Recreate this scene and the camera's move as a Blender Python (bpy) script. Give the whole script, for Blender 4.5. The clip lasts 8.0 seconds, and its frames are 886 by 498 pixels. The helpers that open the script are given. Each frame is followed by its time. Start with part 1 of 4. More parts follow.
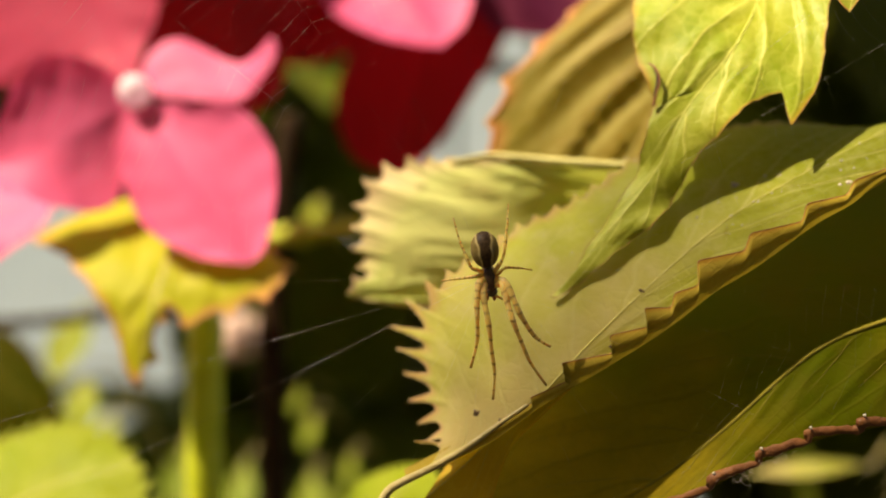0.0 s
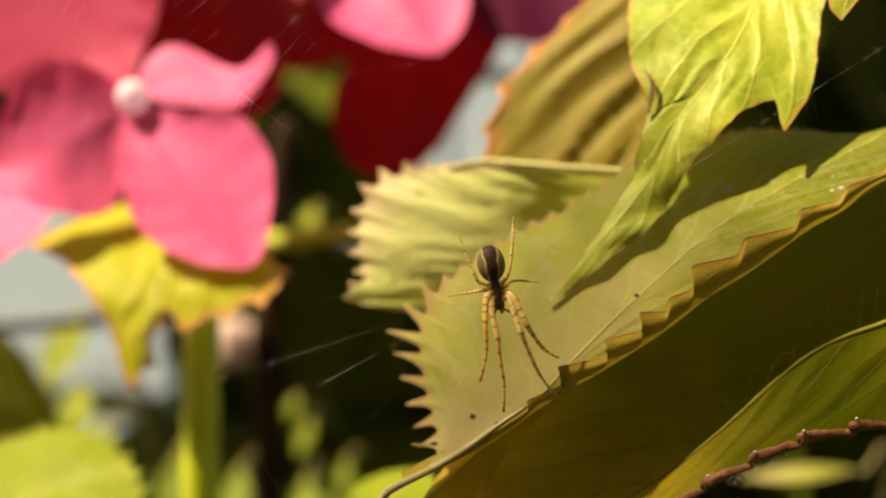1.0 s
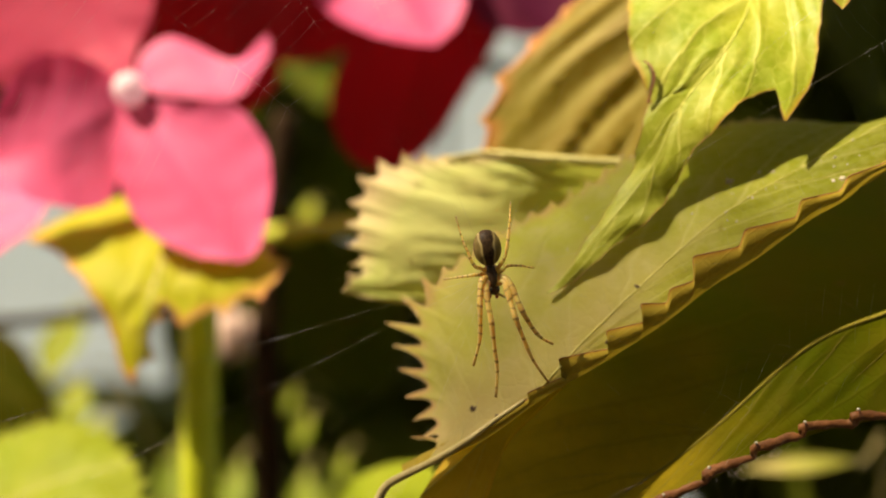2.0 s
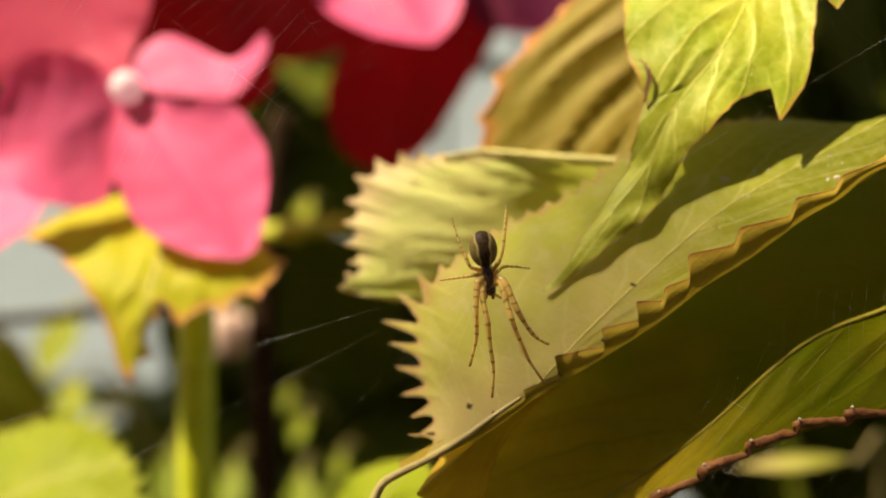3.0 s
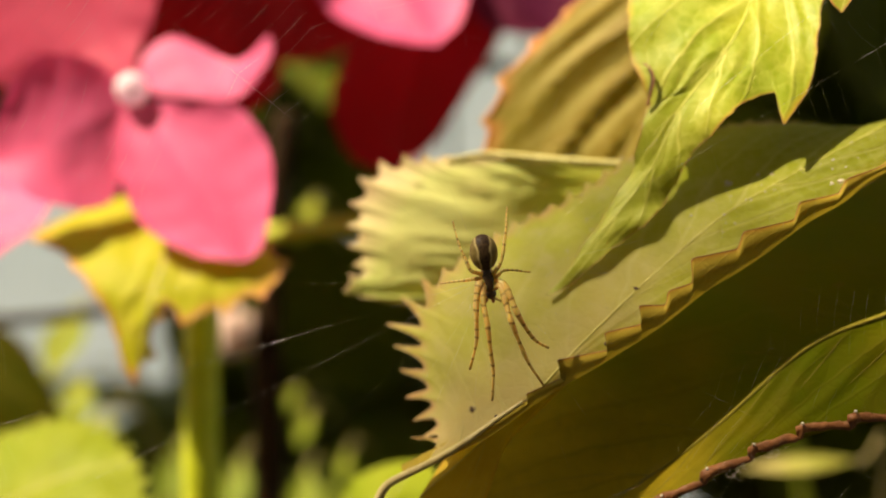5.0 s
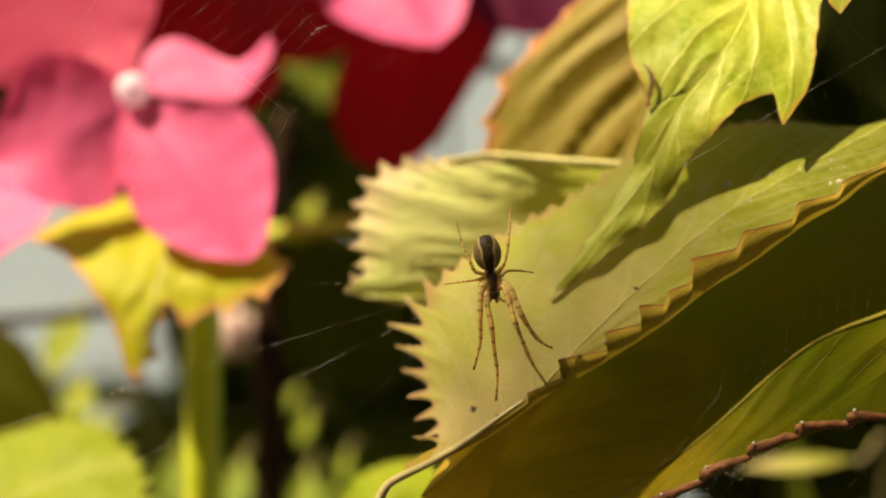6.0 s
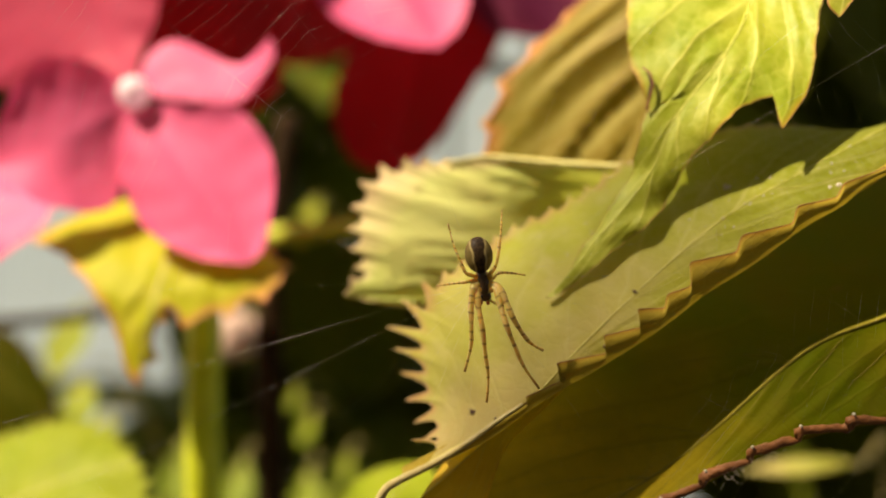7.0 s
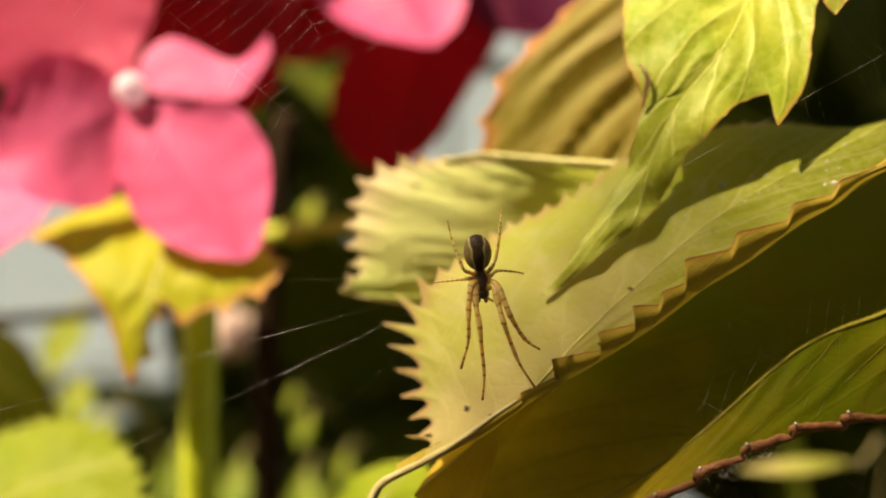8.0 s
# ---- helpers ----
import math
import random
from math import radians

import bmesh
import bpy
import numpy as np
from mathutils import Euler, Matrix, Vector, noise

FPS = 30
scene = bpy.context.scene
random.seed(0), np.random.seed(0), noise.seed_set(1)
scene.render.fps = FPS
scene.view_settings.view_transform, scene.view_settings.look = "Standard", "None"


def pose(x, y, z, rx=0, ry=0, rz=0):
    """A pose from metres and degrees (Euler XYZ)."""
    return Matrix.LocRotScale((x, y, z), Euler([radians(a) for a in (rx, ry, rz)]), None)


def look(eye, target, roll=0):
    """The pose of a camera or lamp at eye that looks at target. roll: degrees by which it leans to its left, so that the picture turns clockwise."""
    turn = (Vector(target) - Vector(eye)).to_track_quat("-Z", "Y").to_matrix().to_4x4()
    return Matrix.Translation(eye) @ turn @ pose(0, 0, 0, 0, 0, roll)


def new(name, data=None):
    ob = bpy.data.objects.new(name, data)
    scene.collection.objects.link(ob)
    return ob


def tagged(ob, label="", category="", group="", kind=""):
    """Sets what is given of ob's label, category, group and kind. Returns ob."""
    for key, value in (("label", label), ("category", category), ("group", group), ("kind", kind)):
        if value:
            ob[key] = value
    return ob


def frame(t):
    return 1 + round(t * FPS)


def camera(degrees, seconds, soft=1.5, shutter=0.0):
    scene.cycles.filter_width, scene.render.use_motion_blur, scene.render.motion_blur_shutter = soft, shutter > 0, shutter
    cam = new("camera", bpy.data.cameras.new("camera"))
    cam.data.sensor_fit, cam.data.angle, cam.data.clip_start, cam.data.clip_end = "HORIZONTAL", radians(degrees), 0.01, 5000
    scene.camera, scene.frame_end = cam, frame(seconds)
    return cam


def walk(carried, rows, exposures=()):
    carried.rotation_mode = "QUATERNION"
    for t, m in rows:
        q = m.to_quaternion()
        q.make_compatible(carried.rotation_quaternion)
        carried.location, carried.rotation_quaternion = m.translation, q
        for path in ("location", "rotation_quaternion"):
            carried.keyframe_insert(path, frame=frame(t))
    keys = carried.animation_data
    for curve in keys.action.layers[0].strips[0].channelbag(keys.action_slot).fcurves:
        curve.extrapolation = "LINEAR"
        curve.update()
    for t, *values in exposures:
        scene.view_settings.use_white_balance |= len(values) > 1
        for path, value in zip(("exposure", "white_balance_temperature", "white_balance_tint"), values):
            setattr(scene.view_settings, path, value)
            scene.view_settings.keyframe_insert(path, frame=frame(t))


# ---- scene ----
import itertools

cam = camera(51.2, 8.0, soft=1.9)
cam.data.dof.use_dof = True
cam.data.dof.focus_distance = 0.0918
cam.data.dof.aperture_fstop = 9.5
walk(cam, [
    (0.0, pose(-0.00027, 0.00025, 0.99999, 90.254, -0.097, 0.441)),
    (0.5, pose(-0.00066, -0.00038, 0.99977, 90.445, -0.122, 0.255)),
    (1.0, pose(-0.00061, -0.00070, 0.99980, 90.652, -0.191, 0.067)),
    (1.5, pose(-0.00069, -0.00008, 0.99975, 90.383, -0.023, 0.072)),
    (3.0, pose(-0.00084, -0.00059, 0.99960, 90.146, -0.029, -0.294)),
    (3.5, pose(-0.00024, -0.00072, 0.99966, 90.182, -0.059, -0.152)),
    (4.0, pose(0.00000, 0.00000, 1.00000, 90.000, -0.000, 0.000)),
    (4.5, pose(-0.00026, -0.00028, 1.00011, 90.048, -0.097, 0.075)),
    (6.0, pose(-0.00072, -0.00125, 1.00024, 90.012, -0.028, 0.032)),
    (6.5, pose(-0.00052, -0.00128, 1.00020, 90.104, 0.023, 0.004)),
    (7.0, pose(-0.00025, -0.00123, 1.00046, 90.081, -0.071, 0.235)),
    (7.5, pose(-0.00055, -0.00144, 1.00027, 90.063, -0.101, 0.212)),
    (8.0, pose(0.00015, -0.00121, 0.99989, 90.176, -0.292, 0.174)),
], exposures=[(0.0, 1.06, 8000, 13), (8.0, 1.06, 8000, 13)])

# ---- light: one sun, high on one side, and a clear sky ----
TO_SUN = Vector((-0.50, -0.25, 0.82)).normalized()
sun = new("sun", bpy.data.lights.new("sun", "SUN"))
sun.data.energy, sun.data.angle, sun.data.color = 5.0, radians(0.53), (1.0, 0.92, 0.76)
sun.matrix_world = look(Vector((0, 0, 3)) + TO_SUN * 4, (0, 0, 3))
world = bpy.data.worlds.new("sky")
scene.world = world
world.use_nodes = True
wt = world.node_tree
sky = wt.nodes.new("ShaderNodeTexSky")
sky.sky_type, sky.sun_disc = "NISHITA", False
sky.sun_elevation = math.asin(TO_SUN.z)
sky.sun_rotation = math.atan2(TO_SUN.x, TO_SUN.y) % (2 * math.pi)
wt.links.new(sky.outputs[0], wt.nodes["Background"].inputs["Color"])
wt.nodes["Background"].inputs["Strength"].default_value = 0.09


# ---- materials ----
class Nodes:
    """A short hand for building a node material."""

    def __init__(self, name):
        self.mat = bpy.data.materials.new(name)
        self.mat.use_nodes = True
        self.tree = self.mat.node_tree
        self.tree.nodes.clear()
        self.out = self.tree.nodes.new("ShaderNodeOutputMaterial")

    def add(self, kind, **links):
        node = self.tree.nodes.new("ShaderNode" + kind)
        for key, value in links.items():
            self.put(node, key.replace("_", " "), value)
        return node

    def put(self, node, key, value):
        socket = node.inputs[int(key[1:])] if key[0] == "i" and key[1:].isdigit() else node.inputs[key]
        if isinstance(value, bpy.types.NodeSocket):
            self.tree.links.new(value, socket)
        else:
            socket.default_value = value

    def math(self, op, a, b=0.0, clamp=False):
        node = self.tree.nodes.new("ShaderNodeMath")
        node.operation, node.use_clamp = op, clamp
        self.put(node, "i0", a)
        self.put(node, "i1", b)
        return node.outputs[0]

    def mix(self, fac, a, b):
        node = self.tree.nodes.new("ShaderNodeMix")
        node.data_type = "RGBA"
        self.put(node, "i0", fac)
        self.put(node, "i6", a)
        self.put(node, "i7", b)
        return node.outputs[2]

    def noise(self, scale, detail=3.0, vector=None):
        node = self.tree.nodes.new("ShaderNodeTexNoise")
        node.inputs["Scale"].default_value, node.inputs["Detail"].default_value = scale, detail
        if vector is not None:
            self.tree.links.new(vector, node.inputs["Vector"])
        return node.outputs["Fac"]

    def ramp(self, fac, a, b):
        node = self.tree.nodes.new("ShaderNodeMapRange")
        self.put(node, "Value", fac)
        node.inputs["From Min"].default_value, node.inputs["From Max"].default_value = a, b
        return node.outputs[0]

    def bump(self, height, strength, distance):
        node = self.tree.nodes.new("ShaderNodeBump")
        node.inputs["Strength"].default_value, node.inputs["Distance"].default_value = strength, distance
        self.tree.links.new(height, node.inputs["Height"])
        return node.outputs[0]

    def done(self, shader):
        self.tree.links.new(shader, self.out.inputs["Surface"])
        return self.mat


def rgb(r, g, b):
    return (r, g, b, 1.0)


def leaf_material(name, base, second, rim, vein, glow, through_light=0.4, veins=9.0, slope=0.25, rim_from=0.86, rough=0.55, shine=0.16, apex=None, mottle=0.35, streak=0.30, width=0.075, raised=False, tip=None):
    """A thin green leaf: mottled blade, paler veins, a tinted rim, light through it."""
    n = Nodes(name)
    uv = n.add("UVMap")
    xyz = n.add("SeparateXYZ", Vector=uv.outputs[0])
    place = n.add("TexCoord").outputs["Object"]
    across = n.math("ABSOLUTE", n.math("SUBTRACT", n.math("MULTIPLY", xyz.outputs[1], 2.0), 1.0))
    wobble = n.math("MULTIPLY", n.math("SUBTRACT", n.noise(220.0, 3.0, place), 0.5), 0.05)
    along = n.math("ADD", n.math("SUBTRACT", xyz.outputs[0], n.math("MULTIPLY", across, slope)), wobble)
    wave = n.math("ABSOLUTE", n.math("SUBTRACT", n.math("FRACT", n.math("MULTIPLY", along, veins)), 0.5))
    if raised:
        wave = n.math("SUBTRACT", 0.5, wave)
    line = n.ramp(wave, width, width * 0.27)
    fade = n.ramp(across, 1.0, 0.25)
    cells = n.tree.nodes.new("ShaderNodeTexVoronoi")
    cells.feature = "DISTANCE_TO_EDGE"
    cells.inputs["Scale"].default_value = 520.0
    warped = n.add("VectorMath", i0=place)
    warped.operation = "ADD"
    wn = n.tree.nodes.new("ShaderNodeTexNoise")
    wn.inputs["Scale"].default_value = 300.0
    n.tree.links.new(place, wn.inputs["Vector"])
    sc = n.tree.nodes.new("ShaderNodeVectorMath")
    sc.operation = "SCALE"
    sc.inputs["Scale"].default_value = 0.0022
    n.tree.links.new(wn.outputs["Color"], sc.inputs[0])
    n.tree.links.new(sc.outputs[0], warped.inputs[1])
    n.tree.links.new(warped.outputs[0], cells.inputs["Vector"])
    net = n.ramp(cells.outputs["Distance"], 0.09, 0.0)
    blotch = n.ramp(n.noise(75.0, 4.0, place), 0.35, 0.65)
    fine = n.noise(900.0, 4.0, place)
    colour = n.mix(blotch, base, second)
    patch = n.ramp(n.noise(240.0, 3.0, place), 0.48, 0.70)
    colour = n.mix(n.math("MULTIPLY", patch, mottle), colour, vein)
    stain = n.ramp(n.noise(38.0, 5.0, place), 0.56, 0.74)
    colour = n.mix(n.math("MULTIPLY", stain, mottle), colour, rim)
    if apex:
        colour = n.mix(n.ramp(n.math("ADD", xyz.outputs[0], n.math("MULTIPLY", n.math("SUBTRACT", n.noise(90.0, 3.0, place), 0.5), 0.3)), 0.42, 0.80), colour, apex)
    if tip:
        worn = n.ramp(n.math("ADD", n.math("ADD", xyz.outputs[0], n.math("MULTIPLY", across, 0.22)), n.math("MULTIPLY", n.math("SUBTRACT", n.noise(70.0, 4.0, place), 0.5), 0.6)), 0.62, 0.22)
        colour = n.mix(n.math("MULTIPLY", worn, 0.8), colour, tip)
    colour = n.mix(n.math("MULTIPLY", n.ramp(fine, 0.4, 0.75), 0.25), colour, vein)
    colour = n.mix(n.math("MULTIPLY", net, streak * 0.3), colour, vein)
    colour = n.mix(n.math("MULTIPLY", n.math("MULTIPLY", line, streak), n.math("ADD", fade, 0.25, True)), colour, vein)
    rim_mask = n.ramp(n.math("ADD", across, n.math("MULTIPLY", n.math("SUBTRACT", n.noise(160.0, 3.0, place), 0.5), 0.22)), rim_from, 1.03)
    colour = n.mix(n.math("MULTIPLY", rim_mask, 0.85), colour, rim)
    spots = n.ramp(n.noise(330.0, 2.0, place), 0.72, 0.78)
    colour = n.mix(n.math("MULTIPLY", spots, 0.45), colour, rgb(0.16, 0.09, 0.03))
    height = n.math("ADD", n.math("MULTIPLY", net, -0.3), n.math("ADD", fine, n.math("MULTIPLY", line, -0.8)))
    normal = n.bump(height, 0.22, 0.0003)
    front = n.add("BsdfPrincipled", Base_Color=colour, Roughness=rough, Normal=normal)
    front.inputs["Specular IOR Level"].default_value = shine
    back = n.add("BsdfTranslucent", Color=n.mix(0.55, colour, glow), Normal=normal)
    both = n.add("MixShader", i0=through_light, i1=front.outputs[0], i2=back.outputs[0])
    return n.done(both.outputs[0])


def petal_material(name, base, second, glow, through_light=0.35):
    """A matt petal with fine lengthwise veins."""
    n = Nodes(name)
    uv = n.add("UVMap")
    xyz = n.add("SeparateXYZ", Vector=uv.outputs[0])
    place = n.add("TexCoord").outputs["Object"]
    soft = n.ramp(n.noise(60.0, 3.0, place), 0.3, 0.7)
    streak = n.add("CombineXYZ", X=n.math("MULTIPLY", xyz.outputs[0], 2.0), Y=n.math("MULTIPLY", xyz.outputs[1], 16.0))
    lines = n.noise(2.0, 3.0, streak.outputs[0])
    colour = n.mix(soft, base, second)
    colour = n.mix(n.math("MULTIPLY", n.ramp(lines, 0.42, 0.72), 0.5), colour, glow)
    normal = n.bump(n.math("ADD", lines, n.math("MULTIPLY", n.noise(1200.0, 2.0, place), 0.3)), 0.25, 0.0004)
    front = n.add("BsdfPrincipled", Base_Color=colour, Roughness=0.55, Normal=normal)
    front.inputs["Specular IOR Level"].default_value = 0.25
    back = n.add("BsdfTranslucent", Color=glow, Normal=normal)
    both = n.add("MixShader", i0=through_light, i1=front.outputs[0], i2=back.outputs[0])
    return n.done(both.outputs[0])


def plain_material(name, base, second, rough=0.6, scale=200.0, shine=0.3, bump=0.3, depth=0.0005, metal=0.0):
    """A solid surface, mottled at two scales."""
    n = Nodes(name)
    place = n.add("TexCoord").outputs["Object"]
    big, small = n.noise(scale, 4.0, place), n.noise(scale * 7, 3.0, place)
    colour = n.mix(n.ramp(n.math("ADD", n.math("MULTIPLY", big, 0.7), n.math("MULTIPLY", small, 0.3)), 0.35, 0.65), base, second)
    front = n.add("BsdfPrincipled", Base_Color=colour, Roughness=rough, Metallic=metal, Normal=n.bump(n.math("ADD", big, small), bump, depth))
    front.inputs["Specular IOR Level"].default_value = shine
    return n.done(front.outputs[0])


def leg_material():
    """Amber, half-clear, with dark rings at the joints."""
    n = Nodes("banded_leg")
    xyz = n.add("SeparateXYZ", Vector=n.add("UVMap").outputs[0])
    place = n.add("TexCoord").outputs["Object"]
    wave = n.math("FRACT", n.math("ADD", n.math("MULTIPLY", xyz.outputs[0], 12.0), n.math("MULTIPLY", n.noise(900.0, 2.0, place), 0.9)))
    ring = n.ramp(n.math("ABSOLUTE", n.math("SUBTRACT", wave, 0.5)), 0.17, 0.06)
    tip = n.ramp(xyz.outputs[0], 0.90, 1.02)
    faint = n.ramp(n.noise(700.0, 1.0, place), 0.35, 0.55)
    dark = n.math("MAXIMUM", n.math("MULTIPLY", n.math("MULTIPLY", ring, n.ramp(xyz.outputs[0], 0.14, 0.30)), n.math("ADD", 0.30, faint, True)), tip)
    colour = n.mix(n.math("MULTIPLY", dark, 0.66), n.mix(n.noise(1500.0, 2.0, place), rgb(0.92, 0.73, 0.28), rgb(0.80, 0.57, 0.18)), rgb(0.16, 0.07, 0.015))
    front = n.add("BsdfPrincipled", Base_Color=colour, Roughness=0.35)
    front.inputs["Subsurface Weight"].default_value, front.inputs["Subsurface Scale"].default_value = 0.7, 0.0006
    front.inputs["Subsurface Radius"].default_value = (1.0, 0.7, 0.4)
    back = n.add("BsdfTranslucent", Color=colour)
    return n.done(n.add("MixShader", i0=0.45, i1=front.outputs[0], i2=back.outputs[0]).outputs[0])


def abdomen_material():
    """Olive-brown flanks, a dark band down the back that narrows to the waist, with a pale border."""
    n = Nodes("abdomen")
    place = n.add("TexCoord").outputs["Object"]
    xyz = n.add("SeparateXYZ", Vector=place)
    wob = n.math("MULTIPLY", n.math("SINE", n.math("MULTIPLY", xyz.outputs[2], 4200.0)), 0.00005)
    side = n.math("SUBTRACT", n.math("ADD", n.math("ABSOLUTE", xyz.outputs[0]), wob), n.math("MULTIPLY", xyz.outputs[2], 0.08))
    band = n.ramp(side, 0.00056, 0.00044)
    pale = n.math("MULTIPLY", n.ramp(side, 0.00050, 0.00058), n.ramp(side, 0.00078, 0.00064))
    colour = n.mix(n.ramp(n.noise(2500.0, 3.0, place), 0.35, 0.65), rgb(0.215, 0.155, 0.048), rgb(0.15, 0.105, 0.03))
    colour = n.mix(n.math("MULTIPLY", pale, n.ramp(n.noise(1800.0, 2.0, place), 0.25, 0.5)), colour, rgb(0.46, 0.36, 0.15))
    colour = n.mix(band, colour, n.mix(n.ramp(n.noise(3500.0, 2.0, place), 0.4, 0.6), rgb(0.030, 0.017, 0.008), rgb(0.065, 0.038, 0.016)))
    front = n.add("BsdfPrincipled", Base_Color=colour, Roughness=0.5, Normal=n.bump(n.noise(6000.0, 2.0, place), 0.3, 0.00006))
    front.inputs["Specular IOR Level"].default_value = 0.15
    return n.done(front.outputs[0])


def silk_material():
    n = Nodes("silk")
    place = n.add("TexCoord").outputs["Object"]
    front = n.add("BsdfPrincipled", Base_Color=rgb(0.95, 0.93, 0.88), Roughness=0.32, Metallic=0.6)
    # patchy opacity breaks the threads into short dashes, imitating glints
    dust = n.math("ADD", n.math("MULTIPLY", n.ramp(n.noise(150.0, 2.0, place), 0.50, 0.68), 0.85), 0.12)
    glint_grain = n.math("ADD", 0.45, n.math("MULTIPLY", n.noise(2600.0, 1.0, place), 0.9))
    clear = n.add("BsdfTransparent")
    return n.done(n.add("MixShader", i0=n.math("MULTIPLY", dust, glint_grain, True), i1=clear.outputs[0], i2=front.outputs[0]).outputs[0])


# greener apex tone, darkened further to deepen the shade under the lime leaf
PALE_LEAF = leaf_material("pale_leaf", rgb(0.46, 0.46, 0.07), rgb(0.39, 0.45, 0.03), rgb(0.50, 0.25, 0.14), rgb(0.60, 0.56, 0.22), rgb(0.68, 0.62, 0.03), 0.54, 10, 0.30, 0.90, 0.55, 0.14, rgb(0.21, 0.24, 0.018), 0.80, tip=rgb(0.53, 0.41, 0.19))
LIME_LEAF = leaf_material("lime_leaf", rgb(0.215, 0.295, 0.015), rgb(0.33, 0.36, 0.025), rgb(0.50, 0.27, 0.035), rgb(0.58, 0.57, 0.119), rgb(0.70, 0.68, 0.014), 0.15, 7, 0.20, 0.95, 0.5, 0.25, rgb(0.30, 0.33, 0.035), streak=0.7, width=0.06)
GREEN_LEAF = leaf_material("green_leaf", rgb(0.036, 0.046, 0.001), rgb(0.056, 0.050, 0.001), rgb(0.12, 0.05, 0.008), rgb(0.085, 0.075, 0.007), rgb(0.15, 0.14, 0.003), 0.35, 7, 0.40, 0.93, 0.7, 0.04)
# brown apex, lightened in colour to stand in for glow through the pale leaf
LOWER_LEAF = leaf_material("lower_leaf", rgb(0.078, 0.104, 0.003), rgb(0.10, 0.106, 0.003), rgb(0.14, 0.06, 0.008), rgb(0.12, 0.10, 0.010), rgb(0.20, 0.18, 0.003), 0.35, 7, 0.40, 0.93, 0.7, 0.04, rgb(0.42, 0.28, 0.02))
UNDERSIDE = leaf_material("leaf_underside", rgb(0.34, 0.25, 0.035), rgb(0.29, 0.22, 0.027), rgb(0.36, 0.14, 0.028), rgb(0.42, 0.32, 0.063), rgb(0.46, 0.33, 0.021), 0.22, 26, 0.10, 0.86, 0.6, 0.06)
BROWN_LEAF = leaf_material("browning_leaf", rgb(0.60, 0.49, 0.056), rgb(0.55, 0.38, 0.042), rgb(0.50, 0.24, 0.028), rgb(0.64, 0.52, 0.098), rgb(0.68, 0.52, 0.035), 0.40, 8, 0.3, 0.85, 0.7, 0.08)
RIBBED_LEAF = leaf_material("ribbed_leaf", rgb(0.60, 0.63, 0.24), rgb(0.46, 0.55, 0.13), rgb(0.72, 0.50, 0.32), rgb(0.60, 0.58, 0.20), rgb(0.58, 0.58, 0.05), 0.4, 9, 0.5, 0.80, streak=0.15)
AMBER_LEAF = leaf_material("amber_leaf", rgb(0.24, 0.18, 0.021), rgb(0.18, 0.15, 0.014), rgb(0.62, 0.22, 0.070), rgb(0.50, 0.42, 0.126), rgb(0.62, 0.42, 0.014), 0.42, 5, 0.30, 0.90, mottle=0.12, streak=0.75, width=0.24, raised=True)
YELLOW_LEAF = leaf_material("yellow_leaf", rgb(0.52, 0.51, 0.021), rgb(0.45, 0.48, 0.021), rgb(0.72, 0.34, 0.084), rgb(0.72, 0.62, 0.112), rgb(0.85, 0.66, 0.021), 0.45, 5, 0.4, 0.84)
FRESH_LEAF = leaf_material("fresh_leaf", rgb(0.19, 0.26, 0.010), rgb(0.26, 0.30, 0.015), rgb(0.44, 0.46, 0.08), rgb(0.44, 0.48, 0.08), rgb(0.62, 0.64, 0.012), 0.42, 7, 0.35, 0.95)
YOUNG_LEAF = leaf_material("young_leaf", rgb(0.16, 0.24, 0.012), rgb(0.22, 0.28, 0.016), rgb(0.11, 0.11, 0.014), rgb(0.14, 0.17, 0.021), rgb(0.20, 0.24, 0.010), 0.35, 6, 0.35, 0.95)
BUSH_LEAF = leaf_material("bush_leaf", rgb(0.075, 0.105, 0.006), rgb(0.11, 0.125, 0.008), rgb(0.14, 0.08, 0.014), rgb(0.16, 0.18, 0.035), rgb(0.22, 0.24, 0.014), 0.3, 7, 0.35, 0.95)
PINK = petal_material("pink_petal", rgb(0.89, 0.124, 0.300), rgb(0.92, 0.178, 0.38), rgb(0.92, 0.10, 0.25), 0.35)
DEEP_PINK = petal_material("deep_pink_petal", rgb(0.64, 0.060, 0.140), rgb(0.73, 0.10, 0.20), rgb(0.80, 0.06, 0.13), 0.35)
# deep red carries the shade of the flower head's darker petals
SHADE_RED = petal_material("shade_red_petal", rgb(0.36, 0.008, 0.014), rgb(0.42, 0.012, 0.020), rgb(0.42, 0.003, 0.006), 0.30)
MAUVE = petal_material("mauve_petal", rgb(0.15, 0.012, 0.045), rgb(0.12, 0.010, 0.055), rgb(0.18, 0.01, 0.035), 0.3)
BEAD = petal_material("flower_bead", rgb(0.96, 0.84, 0.91), rgb(0.95, 0.87, 0.93), rgb(0.96, 0.82, 0.90), 0.5)
FADED = plain_material("faded_petal", rgb(0.62, 0.42, 0.34), rgb(0.70, 0.54, 0.44), 0.6, 300.0)
LIME_RIB = plain_material("lime_rib", rgb(0.62, 0.62, 0.15), rgb(0.58, 0.60, 0.12), 0.5, 300.0)
AMBER_RIB = plain_material("amber_rib", rgb(0.42, 0.33, 0.10), rgb(0.36, 0.28, 0.07), 0.6, 300.0)
PALE_RIB = plain_material("pale_rib", rgb(0.52, 0.47, 0.13), rgb(0.48, 0.44, 0.10), 0.5, 300.0)
OLIVE_RIB = plain_material("olive_rib", rgb(0.155, 0.135, 0.018), rgb(0.125, 0.12, 0.014), 0.7, 300.0, 0.05)
